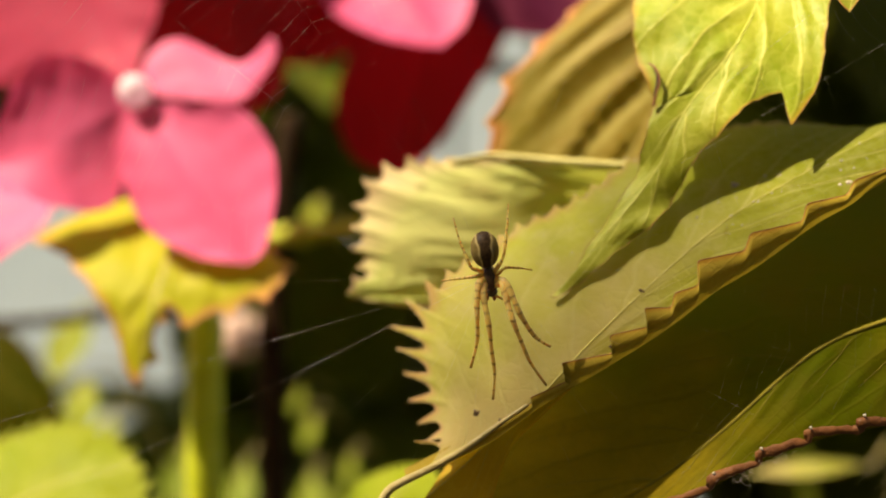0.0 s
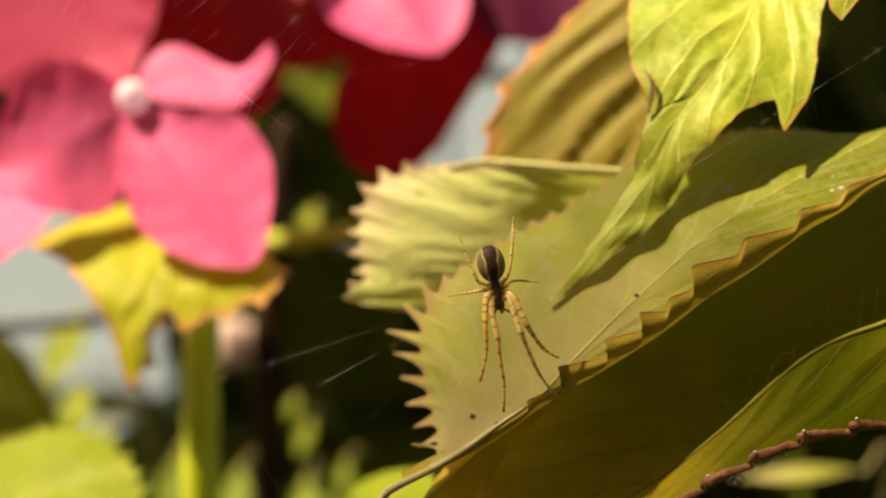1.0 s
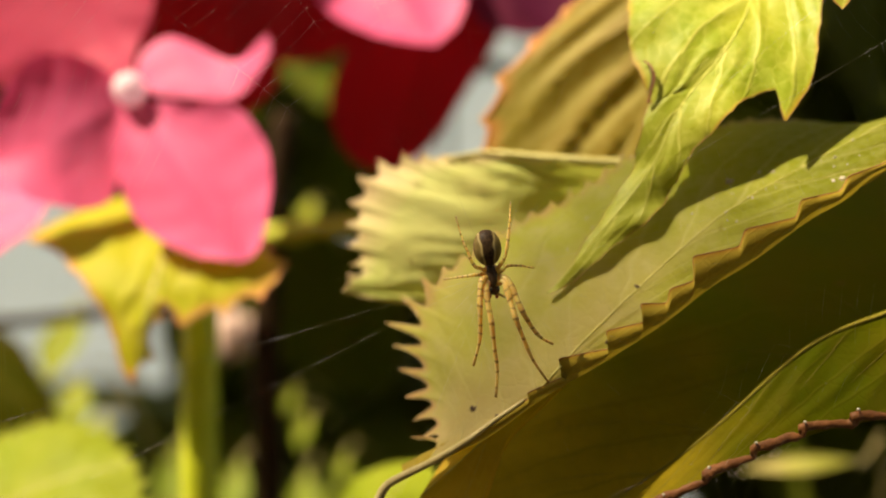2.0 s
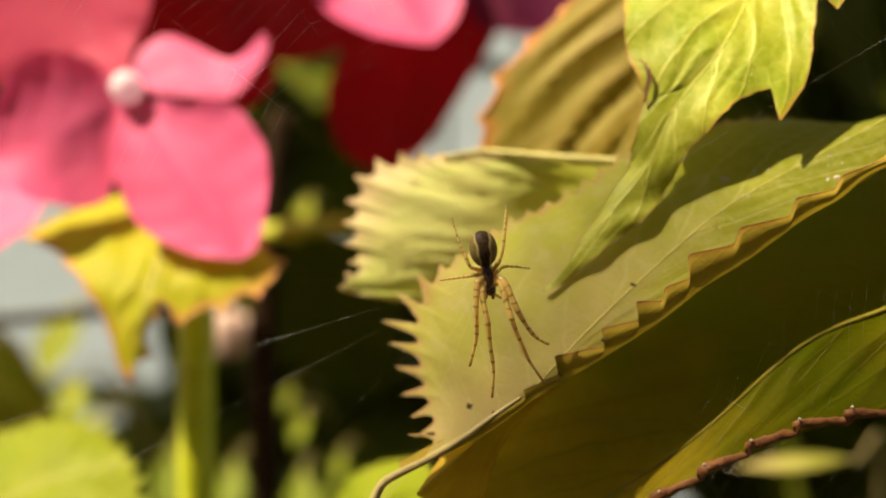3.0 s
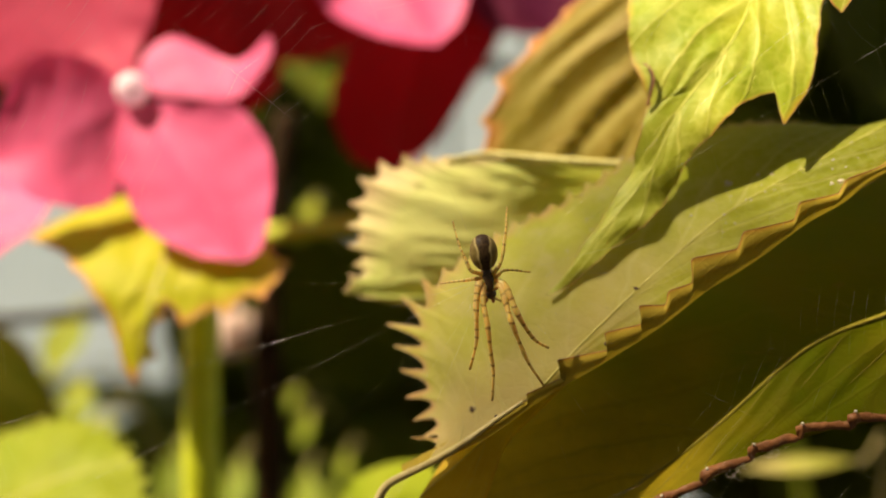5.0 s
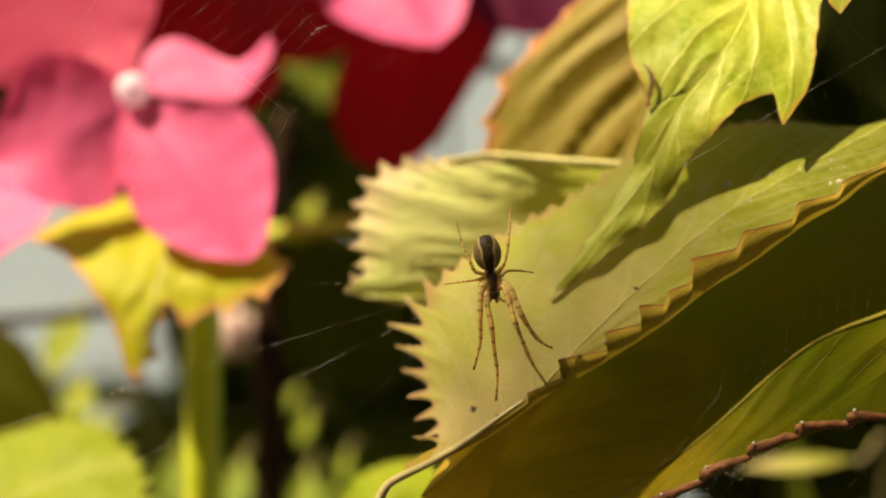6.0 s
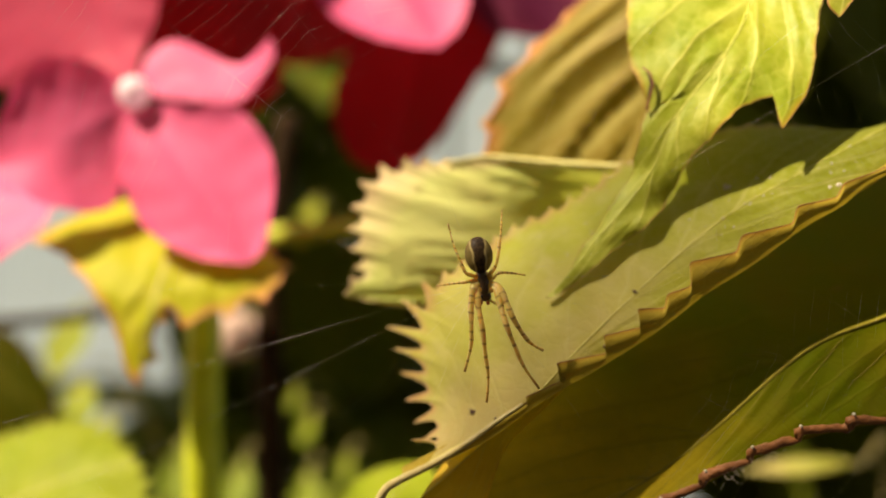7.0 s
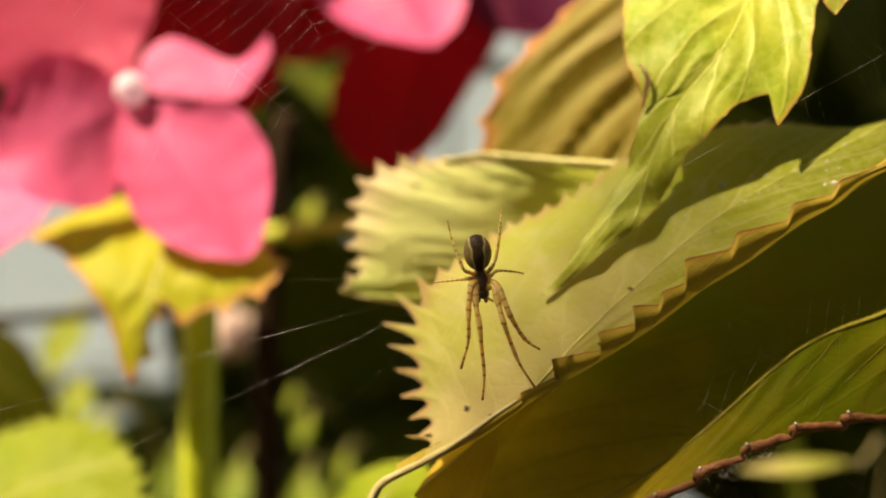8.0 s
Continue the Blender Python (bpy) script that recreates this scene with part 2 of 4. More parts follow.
LOWER_RIB = plain_material("brown_rib", rgb(0.20, 0.165, 0.022), rgb(0.16, 0.14, 0.018), 0.6, 300.0, 0.1)
VEIN = plain_material("pale_vein", rgb(0.52, 0.48, 0.17), rgb(0.45, 0.40, 0.13), 0.5, 300.0)
STALK = plain_material("brown_stalk", rgb(0.54, 0.46, 0.22), rgb(0.42, 0.33, 0.12), 0.5, 260.0)
STEM = plain_material("green_stem", rgb(0.40, 0.46, 0.03), rgb(0.48, 0.52, 0.05), 0.45, 160.0)
DARK_STEM = plain_material("woody_stem", rgb(0.022, 0.013, 0.006), rgb(0.035, 0.02, 0.009), 0.8, 160.0, 0.05)
RIM = plain_material("dry_rim", rgb(0.22, 0.085, 0.03), rgb(0.12, 0.045, 0.016), 0.5, 420.0, 0.3)
DRY_RIM = plain_material("thin_dry_edge", rgb(0.34, 0.15, 0.06), rgb(0.24, 0.10, 0.04), 0.5, 420.0, 0.3)
PALE_RIM = plain_material("pale_rim", rgb(0.62, 0.42, 0.26), rgb(0.52, 0.36, 0.16), 0.4, 420.0, 0.4)
ORANGE_RIM = plain_material("orange_rim", rgb(0.62, 0.22, 0.10), rgb(0.55, 0.28, 0.08), 0.4, 420.0, 0.4)
SPOT = plain_material("dark_speck", rgb(0.06, 0.035, 0.02), rgb(0.12, 0.07, 0.04), 0.6, 900.0)
FLUFF = plain_material("white_speck", rgb(0.58, 0.52, 0.42), rgb(0.48, 0.42, 0.32), 0.7, 900.0)
LEG, ABDOMEN, SILK = leg_material(), abdomen_material(), silk_material()
SHELL = plain_material("dark_shell", rgb(0.035, 0.020, 0.012), rgb(0.09, 0.048, 0.025), 0.2, 1500.0, 0.6, 0.35, 0.00006)
CHEST = plain_material("amber_chest", rgb(0.52, 0.28, 0.09), rgb(0.38, 0.18, 0.06), 0.35, 1500.0, 0.4, 0.2, 0.00005)
JAW = plain_material("red_brown_jaw", rgb(0.40, 0.13, 0.05), rgb(0.30, 0.10, 0.04), 0.35, 1500.0, 0.4, 0.2, 0.00005)
SOIL = plain_material("soil", rgb(0.045, 0.032, 0.02), rgb(0.09, 0.065, 0.04), 0.9, 9.0, 0.2, 0.6, 0.01)
BOUNCE_WALL = plain_material("dark_wall", rgb(0.30, 0.215, 0.115), rgb(0.35, 0.25, 0.14), 0.85, 12.0, 0.2, 0.5, 0.003)
WALL = plain_material("grey_render", rgb(0.41, 0.52, 0.58), rgb(0.48, 0.58, 0.63), 0.85, 14.0, 0.2, 0.5, 0.003)


# ---- building helpers ----
def mm(p):
    """Millimetres from the lens's resting place to metres in the world."""
    return np.array((p[0], p[1], p[2] + 1000.0)) / 1000.0


def spline(points, count):
    """A smooth curve through the points, in metres."""
    p = np.array([mm(q) for q in points])
    p = np.vstack([2 * p[0] - p[1], p, 2 * p[-1] - p[-2]])
    u = np.linspace(0, len(points) - 1 - 1e-9, count)
    k = u.astype(int)
    f = (u - k)[:, None]
    a, b, c, d = p[k], p[k + 1], p[k + 2], p[k + 3]
    return 0.5 * (2 * b + (c - a) * f + (2 * a - 5 * b + 4 * c - d) * f ** 2 + (3 * b - a - 3 * c + d) * f ** 3)


def part(name, verts, faces, material, parent=None, label="", uvs=None, smooth=True, origin=None):
    """Links one mesh object; verts in world metres."""
    base = np.array(parent["at"] if parent is not None and "at" in parent else (0, 0, 0)) if origin is None else np.array(origin)
    data = bpy.data.meshes.new(name)
    data.from_pydata((np.asarray(verts) - base).tolist(), [], [list(map(int, f)) for f in faces])
    data.materials.append(material)
    if uvs is not None:
        layer = data.uv_layers.new(name="UVMap")
        index = np.empty(len(data.loops), dtype=np.int32)
        data.loops.foreach_get("vertex_index", index)
        layer.data.foreach_set("uv", np.asarray(uvs, dtype=np.float32)[index].ravel())
    data.polygons.foreach_set("use_smooth", [smooth] * len(data.polygons))
    ob = new(name, data)
    if parent is not None:
        ob.parent = parent
        if origin is not None:
            ob.location = base - np.array(parent["at"])
    else:
        ob.location = base
    if label:
        tagged(ob, label)
    return ob


def thing(name, at, label, category, group=""):
    """An Empty at a thing's base, to carry its parts."""
    ob = new(name)
    ob.empty_display_size = 0.005
    ob.location = at
    ob["at"] = [float(v) for v in at]
    return tagged(ob, label, category, group)


def grid_faces(rows, cols, wrap=False):
    i, j = np.meshgrid(np.arange(rows - 1), np.arange(cols if wrap else cols - 1), indexing="ij")
    a, b = i * cols + j, i * cols + (j + 1) % cols
    return np.stack([a, b, b + cols, a + cols], -1).reshape(-1, 4)


def tube(path, radius, sides=8, caps=True):
    """A tube along a path of points; radius: a number or one a point."""
    path = np.asarray(path, float)
    r = np.broadcast_to(np.asarray(radius, float), (len(path),))
    t = np.gradient(path, axis=0)
    t /= np.linalg.norm(t, axis=1)[:, None] + 1e-12
    up = np.array((0.31, 0.52, 0.79))
    verts = []
    side = np.cross(t[0], up)
    for p, d, q in zip(path, t, r):
        side = side - d * side.dot(d)
        side /= np.linalg.norm(side) + 1e-12
        other = np.cross(d, side)
        ang = np.linspace(0, 2 * np.pi, sides, endpoint=False)
        verts.append(p + q * (np.cos(ang)[:, None] * side + np.sin(ang)[:, None] * other))
    verts = np.concatenate(verts)
    faces = grid_faces(len(path), sides, True).tolist()
    if caps:
        faces += [list(range(sides))[::-1], list(range((len(path) - 1) * sides, len(path) * sides))]
    uvs = np.stack([np.repeat(np.linspace(0, 1, len(path)), sides), np.tile(np.linspace(0, 1, sides), len(path))], -1)
    return verts, faces, uvs


def ball(centre, radii, rows=14, cols=20, turn=None):
    a = np.linspace(0, np.pi, rows)[:, None]
    b = np.linspace(0, 2 * np.pi, cols, endpoint=False)[None, :]
    v = np.stack([np.sin(a) * np.cos(b) * radii[0], np.sin(a) * np.sin(b) * radii[1], np.cos(a) * np.ones_like(b) * radii[2]], -1).reshape(-1, 3)
    if turn is not None:
        v = v @ np.array(turn.to_matrix()).T
    return v + np.asarray(centre), grid_faces(rows, cols, True)


def saw(length, pitch, seed):
    """Tooth height 0 to 1 along a margin: a long rise towards the tip, a short fall; teeth of uneven size."""
    rng = np.random.default_rng(seed)
    edges = [0.0]
    while edges[-1] < length[-1]:
        edges.append(edges[-1] + pitch * rng.uniform(0.88, 1.14))
    edges = np.array(edges)
    size = rng.uniform(0.82, 1.12, len(edges))
    k = np.clip(np.searchsorted(edges, length, side="right") - 1, 0, len(edges) - 2)
    u = (length - edges[k]) / (edges[k + 1] - edges[k])
    return np.where(u < 0.72, (u / 0.72) ** 3.4, np.clip((1 - u) / 0.28, 0, 1) ** 1.6) * size[k]


def sheet(mid, left, right, rows=240, cols=12, teeth=((0, 0), (0, 0)), lean=0.5, veins=9, slope=0.3, relief=0.0003, cup=0.0, ripple=0.0, lobe=None, seed=1, wander=1.0):
    """The surface spanned by a midrib and two margins, with toothed margins and veins pressed in. Returns verts, faces, uvs and the two margins."""
    m = spline(mid, rows)
    s = np.linspace(0, 1, rows)
    ends = np.sin(np.pi * np.clip(s, 0, 1)) ** 0.35
    halves = []
    for k, edge in enumerate((left, right)):
        e = spline(edge, rows)
        run = np.concatenate([[0], np.cumsum(np.linalg.norm(np.diff(e, axis=0), axis=1))])
        pitch, amp, until, rest = (*teeth[k], 1.0, 1.0)[:4]
        out = e - m
        out /= np.linalg.norm(out, axis=1)[:, None] + 1e-9
        tan = np.gradient(e, axis=0)
        tan /= np.linalg.norm(tan, axis=1)[:, None] + 1e-9
        side = out - tan * (out * tan).sum(1)[:, None]
        side /= np.linalg.norm(side, axis=1)[:, None] + 1e-9
        tooth = (saw(run, pitch / 1000.0, seed + k) * amp / 1000.0 if pitch else np.zeros(rows)) * np.clip(ends * 1.3, 0, 1) * np.interp(s, (until - 0.06, until + 0.06), (1.0, rest))
        t = np.linspace(0, 1, cols + 1)[None, :, None]
        v = m[:, None] * (1 - t) + e[:, None] * t
        v = v + (side + lean * tan)[:, None] * tooth[:, None, None] * t ** 7
        if lobe and lobe[0] == k:
            v = v + (np.interp(s, lobe[1:4], (0, 1, 0)) ** 1.2)[:, None, None] * t ** 3.5 * np.array(lobe[4]) / 1000
        nrm = np.cross(tan, out) * (1 if k == 0 else -1)
        nrm /= np.linalg.norm(nrm, axis=1)[:, None] + 1e-9
        width = np.linalg.norm(e - m, axis=1)[:, None]
        tt = t[..., 0]
        phase = (s[:, None] - slope * tt) * veins + wander * (0.22 * np.sin(6 * tt + 11 * s[:, None] + seed) + 0.16 * np.sin(17 * s[:, None] - 9 * tt + 2 * seed))
        wave = np.abs((phase % 1.0) - 0.5) * 2.0
        bulge = relief * (wave ** 0.7 - 0.5) * np.clip(tt * 6, 0, 1) * np.clip((1 - tt) * 3, 0.15, 1) * np.clip(width / 0.012, 0, 1)
        bulge = bulge + cup * width * 4 * tt * (1 - tt) + ripple * tt ** 2 * np.sin(run * 900.0 + seed)[:, None]
        halves.append(v + nrm[:, None] * bulge[..., None])
    grid = np.concatenate([halves[0][:, :0:-1], halves[1]], axis=1)
    n = grid.shape[1]
    uvs = np.stack(np.meshgrid(s, np.linspace(0, 1, n), indexing="ij"), -1).reshape(-1, 2)
    return grid.reshape(-1, 3), grid_faces(rows, n), uvs, grid[:, 0], grid[:, -1], m


def polyline(points, count):
    """A run of straight stretches through the points, its corners a little rounded, in metres."""
    p = np.array([mm(q) for q in points])
    run = np.concatenate([[0], np.cumsum(np.linalg.norm(np.diff(p, axis=0), axis=1))])
    u = np.linspace(0, run[-1], count)
    q = np.stack([np.interp(u, run, p[:, k]) for k in range(3)], -1)
    for _ in range(3):
        q[1:-1] = (q[:-2] + 2 * q[1:-1] + q[2:]) / 4
    return q


def lateral_paths(verts, rows, count, slope):
    """Where the side veins run on a blade: from the midrib to near the margin, bending to the tip."""
    grid = np.asarray(verts).reshape(rows, -1, 3)
    half = grid.shape[1] // 2
    for k in range(count):
        for sign in (-1, 1):
            t = np.linspace(0.02, 0.90, 16)
            s = (k + 0.55 + 0.12 * sign) / count * 0.88 + slope * t ** 1.4
            if s[-1] < 0.97:
                i, j = np.round(s * (rows - 1)).astype(int), half + np.round(sign * t * half).astype(int)
                p = grid[i, j]
                for _ in range(4):
                    p[1:-1] = (p[:-2] + 2 * p[1:-1] + p[2:]) / 4
                yield p


def leaf(label, mid, left, right, material, rim=None, rim_size=0.10, rib=VEIN, rib_size=0.35, stalk=None, stalk_size=0.9, name="hydrangea_leaf", laterals=0, lateral_size=0.10, **shape):
    """A leaf: blade, midrib, two rims and a stalk, each a part."""
    verts, faces, uvs, edge_a, edge_b, m = sheet(mid, left, right, **shape)
    ob = thing(name, m[0], label, "leaf", "hydrangea leaves")
    blade = part("blade", verts, faces, material, ob, uvs=uvs)
    blade["at"] = ob["at"]
    for p in lateral_paths(verts, len(m), laterals, shape.get("slope", 0.3) * 0.8):
        v, f, u = tube(p, np.linspace(1.0, 0.3, len(p)) * lateral_size / 1000, 5)
        part("vein", v, f, rib, blade)
    step = max(1, len(m) // 60)
    fade = np.linspace(1, 0.25, len(m[::step])) * rib_size / 1000
    if rib is not None:
        v, f, u = tube(m[::step], fade, 6)
        part("midrib", v, f, rib, ob)
    if rim is not None:
        for e in (edge_a, edge_b):
            v, f, u = tube(e, rim_size / 1000, 5)
            part("rim", v, f, rim, ob)
    if stalk is not None:
        p = spline(stalk, 24)
        v, f, u = tube(p, np.linspace(1.0, 0.15, 24) ** 0.6 * stalk_size / 1000, 10)
        part("stalk", v, f, STALK, ob)
    return ob


def petal(parent, mid, left, right, material, cup=0.12, seed=3, label=""):
    verts, faces, uvs, a, b, m = sheet(mid, left, right, rows=40, cols=10, veins=3, slope=0.2, relief=0.00014, cup=cup, ripple=0.00012, seed=seed)
    return part("petal", verts, faces, material, parent, label, uvs)


# ---- the setting ----
def setting():
    data = bpy.data.meshes.new("ground")
    n = 40
    g = np.linspace(-1, 1, n)
    x, y = np.meshgrid(np.sign(g) * np.abs(g) ** 3 * 60, np.sign(g) * np.abs(g) ** 3 * 60, indexing="ij")
    z = 0.03 * np.sin(x * 2.1) * np.cos(y * 1.7) * np.exp(-(x ** 2 + y ** 2) / 40)
    verts = np.stack([x, y, z], -1).reshape(-1, 3)
    tagged(part("ground", verts, grid_faces(n, n), SOIL), "dark garden soil under the shrubs", "ground", kind="structure")
    # an added, unseen wall behind the camera that bounces warm light
    bm = bmesh.new()
    bmesh.ops.create_cube(bm, size=1, matrix=Matrix.LocRotScale((0, -1.45, 2.0), None, (9.0, 0.3, 4.0)))
    bmesh.ops.bevel(bm, geom=bm.edges[:], offset=0.02, segments=2, affect="EDGES")
    mesh = bpy.data.meshes.new("wall_south")
    bm.to_mesh(mesh)
    bm.free()
    mesh.materials.append(BOUNCE_WALL)
    tagged(new("wall_south", mesh), "plain brown wall added unseen behind the camera, facing the shrub", "wall", kind="structure")
    # a pale rendered garden wall behind the shrub
    bm = bmesh.new()
    bmesh.ops.create_cube(bm, size=1, matrix=Matrix.LocRotScale((0, 1.75, 1.1), None, (6.0, 0.2, 2.2)))
    bmesh.ops.bevel(bm, geom=bm.edges[:], offset=0.02, segments=2, affect="EDGES")
    mesh = bpy.data.meshes.new("wall_north")
    bm.to_mesh(mesh)
    bm.free()
    mesh.materials.append(WALL)
    tagged(new("wall_north", mesh), "pale grey rendered garden wall behind the shrub", "wall", kind="structure")


setting()


# ---- leaves round the web ----
def near_leaves():
    # the large pale leaf behind the spider
    pale = leaf("large pale yellow-green hydrangea leaf with sharply toothed margin", 
         [(-2.3, 96.5, -22.1), (4.5, 96.0, -18.1), (8.8, 95.5, -14.9), (13.9, 96.5, -9.7), (21.2, 97.5, -2.9), (29.3, 98.5, 3.8), (37.5, 99.5, 8.6), (47.4, 100.0, 13.8), (57.7, 103.0, 19.6)],
         [(-1.4, 98.0, -20.9), (-1.2, 102.0, -19.6), (-2.3, 105.0, -16.0), (-3.1, 106.0, -11.6), (-3.0, 107.0, -7.5), (-0.6, 107.0, -3.2), (7.7, 108.0, 2.7), (14.9, 108.0, 6.3), (22.4, 109.0, 11.4), (30.8, 111.0, 14.5), (37.9, 112.0, 15.7), (44.4, 111.0, 15.4), (49.4, 108.0, 13.9), (57.7, 103.0, 19.6)],
         [(-2.0, 97.5, -22.7), (4.6, 96.2, -18.7), (8.3, 96.0, -16.0), (12.2, 95.9, -13.5), (17.5, 95.9, -10.3), (23.3, 95.9, -6.4), (26.9, 96.0, -3.6), (30.4, 96.1, -1.5), (37.4, 96.4, 3.2), (41.3, 96.7, 5.5), (47.0, 97.5, 9.2), (57.7, 103.0, 19.6)],
         PALE_LEAF, PALE_RIM, 0.022, PALE_RIB, 0.13, [(-7.7, 97.5, -26.9), (-6.7, 97.0, -24.9), (-5.0, 96.4, -23.7), (-1.6, 95.8, -21.9), (1.6, 95.0, -19.8), (4.7, 94.4, -17.4), (7.6, 94.3, -15.4)], 0.52,
         laterals=7, lateral_size=0.035, rows=520, cols=18, teeth=((2.45, 5.2, 0.34, 0.24), (0, 0)), lean=0.30, veins=9, slope=0.3, relief=0.00022, cup=0.02, seed=11)
    turned_margin(pale)
    # a browning leaf close beneath it
    leaf("browning olive hydrangea leaf shaded beneath the pale leaf", 
         [(24.0, 99.4, -3.8), (19.1, 99.0, -7.2), (9.9, 97.8, -14.3), (2.2, 97.8, -21.5), (-3.2, 98.0, -26.3)],
         [(24.2, 107.0, 0.6), (19.0, 106.5, -3.4), (9.4, 105.0, -12.1), (1.0, 101.0, -20.9), (-3.2, 98.0, -26.3)],
         [(20.0, 98.4, -6.3), (16.5, 97.9, -9.8), (12.9, 97.2, -13.6), (9.2, 96.6, -17.1), (6.3, 96.8, -20.1), (5.0, 97.2, -23.1), (3.6, 97.5, -26.8), (0.4, 98.0, -28.1), (-3.2, 98.0, -26.3)],
         BROWN_LEAF, None, 0.1, PALE_RIB, 0.15, laterals=6, lateral_size=0.04, rows=160, cols=12, veins=10, slope=0.3, relief=0.0004, seed=5)
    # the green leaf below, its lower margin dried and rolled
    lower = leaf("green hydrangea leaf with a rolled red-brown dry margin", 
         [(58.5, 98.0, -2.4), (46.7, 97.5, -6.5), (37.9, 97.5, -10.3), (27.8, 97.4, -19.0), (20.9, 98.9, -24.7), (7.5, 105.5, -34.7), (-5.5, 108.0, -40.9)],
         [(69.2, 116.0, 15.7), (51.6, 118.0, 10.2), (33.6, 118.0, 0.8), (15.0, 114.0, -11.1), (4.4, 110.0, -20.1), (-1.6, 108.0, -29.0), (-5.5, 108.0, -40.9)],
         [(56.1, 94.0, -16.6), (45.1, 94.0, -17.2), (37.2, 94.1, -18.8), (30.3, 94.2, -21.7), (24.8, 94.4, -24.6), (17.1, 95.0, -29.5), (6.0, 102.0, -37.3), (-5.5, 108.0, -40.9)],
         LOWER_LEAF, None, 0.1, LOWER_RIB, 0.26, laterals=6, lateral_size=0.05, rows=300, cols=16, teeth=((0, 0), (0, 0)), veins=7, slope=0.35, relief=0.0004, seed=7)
    rolled_rim(lower)
    # the bright leaf hanging in from above
    lime = leaf("bright lime-yellow hydrangea leaf hanging tip down, coarse teeth", 
         [(45.5, 117.0, 55.1), (36.4, 106.4, 33.2), (31.4, 101.3, 23.6), (25.1, 100.3, 15.4), (21.7, 99.8, 8.6), (16.2, 99.8, 1.6), (10.7, 99.6, -4.8)],
         [(29.5, 122.0, 57.5), (21.8, 109.0, 33.4), (20.4, 104.5, 26.2), (20.4, 102.8, 21.7), (22.1, 101.2, 16.6), (21.7, 101.0, 15.5), (20.5, 100.5, 11.1), (19.7, 101.0, 8.0), (16.4, 100.6, 3.1), (12.3, 100.0, -3.1), (10.7, 99.6, -4.8)],
         [(58.1, 111.0, 52.3), (46.6, 101.6, 34.5), (40.9, 100.3, 27.8), (39.9, 99.5, 22.7), (39.0, 98.7, 19.4), (36.8, 98.5, 17.0), (34.8, 98.9, 17.1), (33.0, 98.9, 16.8), (31.1, 98.7, 15.7), (29.8, 98.5, 14.4), (28.3, 98.5, 12.9), (27.2, 98.8, 11.7), (26.0, 99.3, 10.4), (24.7, 99.6, 7.8), (23.3, 99.8, 5.2), (21.4, 99.0, 3.2), (18.0, 99.4, 0.6), (15.2, 99.4, -1.8), (12.6, 99.5, -3.9), (10.7, 99.6, -4.8)],
         LIME_LEAF, DRY_RIM, 0.035, LIME_RIB, 0.13, laterals=6, lateral_size=0.04, rows=420, cols=16, teeth=((3.7, 0.16), (3.1, 0.16)), ripple=0.00025, lobe=(1, 3.4 / 19, 5.15 / 19, 5.9 / 19, (-0.9, -0.7, -3.4)), veins=7, slope=0.2, relief=0.00040, cup=-0.05, seed=2)
    tear = spline([(21.5, 101.6, 20.8), (22.1, 100.8, 20.0), (22.4, 100.5, 18.8), (22.1, 100.5, 17.4), (21.7, 100.7, 16.0)], 30)
    v, f, u = tube(tear, np.linspace(0.10, 0.16, 30) / 1000, 6)
    part("torn_edge", v, f, DRY_RIM, lime, "dry brown edge of a small tear")
    v, f, u = tube(tear[6:26] + np.array((-0.00024, 0.0001, 0.0)), 0.00014 * np.sin(np.linspace(0.1, 3.0, 20)), 6)
    part("tear", v, f, SPOT, lime, "dark slit of a small tear")
    leaf("yellow-green leaf tip hanging beside the lime leaf",
         [(46.0, 101.0, 37.1), (43.4, 98.5, 30.8), (41.6, 97.5, 25.4)], [(43.6, 101.0, 36.5), (41.4, 98.8, 30.2), (40.5, 97.8, 27.1), (41.6, 97.5, 25.4)], [(49.3, 100.0, 36.1), (46.1, 98.5, 30.8), (42.9, 97.8, 27.0), (41.6, 97.5, 25.4)],
         LIME_LEAF, ORANGE_RIM, 0.06, LIME_RIB, 0.12, rows=60, cols=8, veins=5, seed=17)
    # the pale ribbed leaf behind
    leaf("pale ribbed hydrangea leaf with a frilled toothed margin", 
         [(24.4, 112.0, 10.2), (23.0, 115.5, 10.0), (20.0, 119.0, 7.3), (16.7, 121.0, 2.3), (11.6, 121.5, -2.9), (1.2, 121.5, -5.9), (-13.7, 120.5, -5.3)],
         [(24.4, 112.0, 10.7), (17.2, 114.5, 11.1), (10.5, 118.0, 12.0), (4.9, 120.5, 12.6), (-1.8, 122.5, 12.0), (-7.1, 123.5, 10.9), (-10.5, 123.2, 8.7), (-11.6, 122.5, 4.5), (-11.6, 121.8, 0.8), (-11.1, 121.0, -2.9), (-13.7, 120.5, -5.3)],
         [(24.4, 112.0, 9.7), (19.3, 118.5, -0.7), (8.6, 121.0, -7.3), (-1.8, 121.0, -7.3), (-7.7, 120.8, -6.7), (-13.7, 120.5, -5.5)],
         RIBBED_LEAF, PALE_RIM, 0.10, VEIN, 0.25, rows=360, cols=16, teeth=((2.7, 0.22, 0.42, 9.0), (0, 0)), lean=-0.1, veins=9, slope=0.5, relief=0.0004, cup=-0.10, ripple=0.0003, seed=21, wander=2.2)
    edge = tube(spline([(23.9, 111.5, 10.4), (17.2, 114.2, 11.1), (10.5, 117.5, 12.0), (4.9, 120.0, 12.7), (-0.3, 121.8, 12.0)], 30), np.linspace(0.55, 0.2, 30) / 1000, 8)
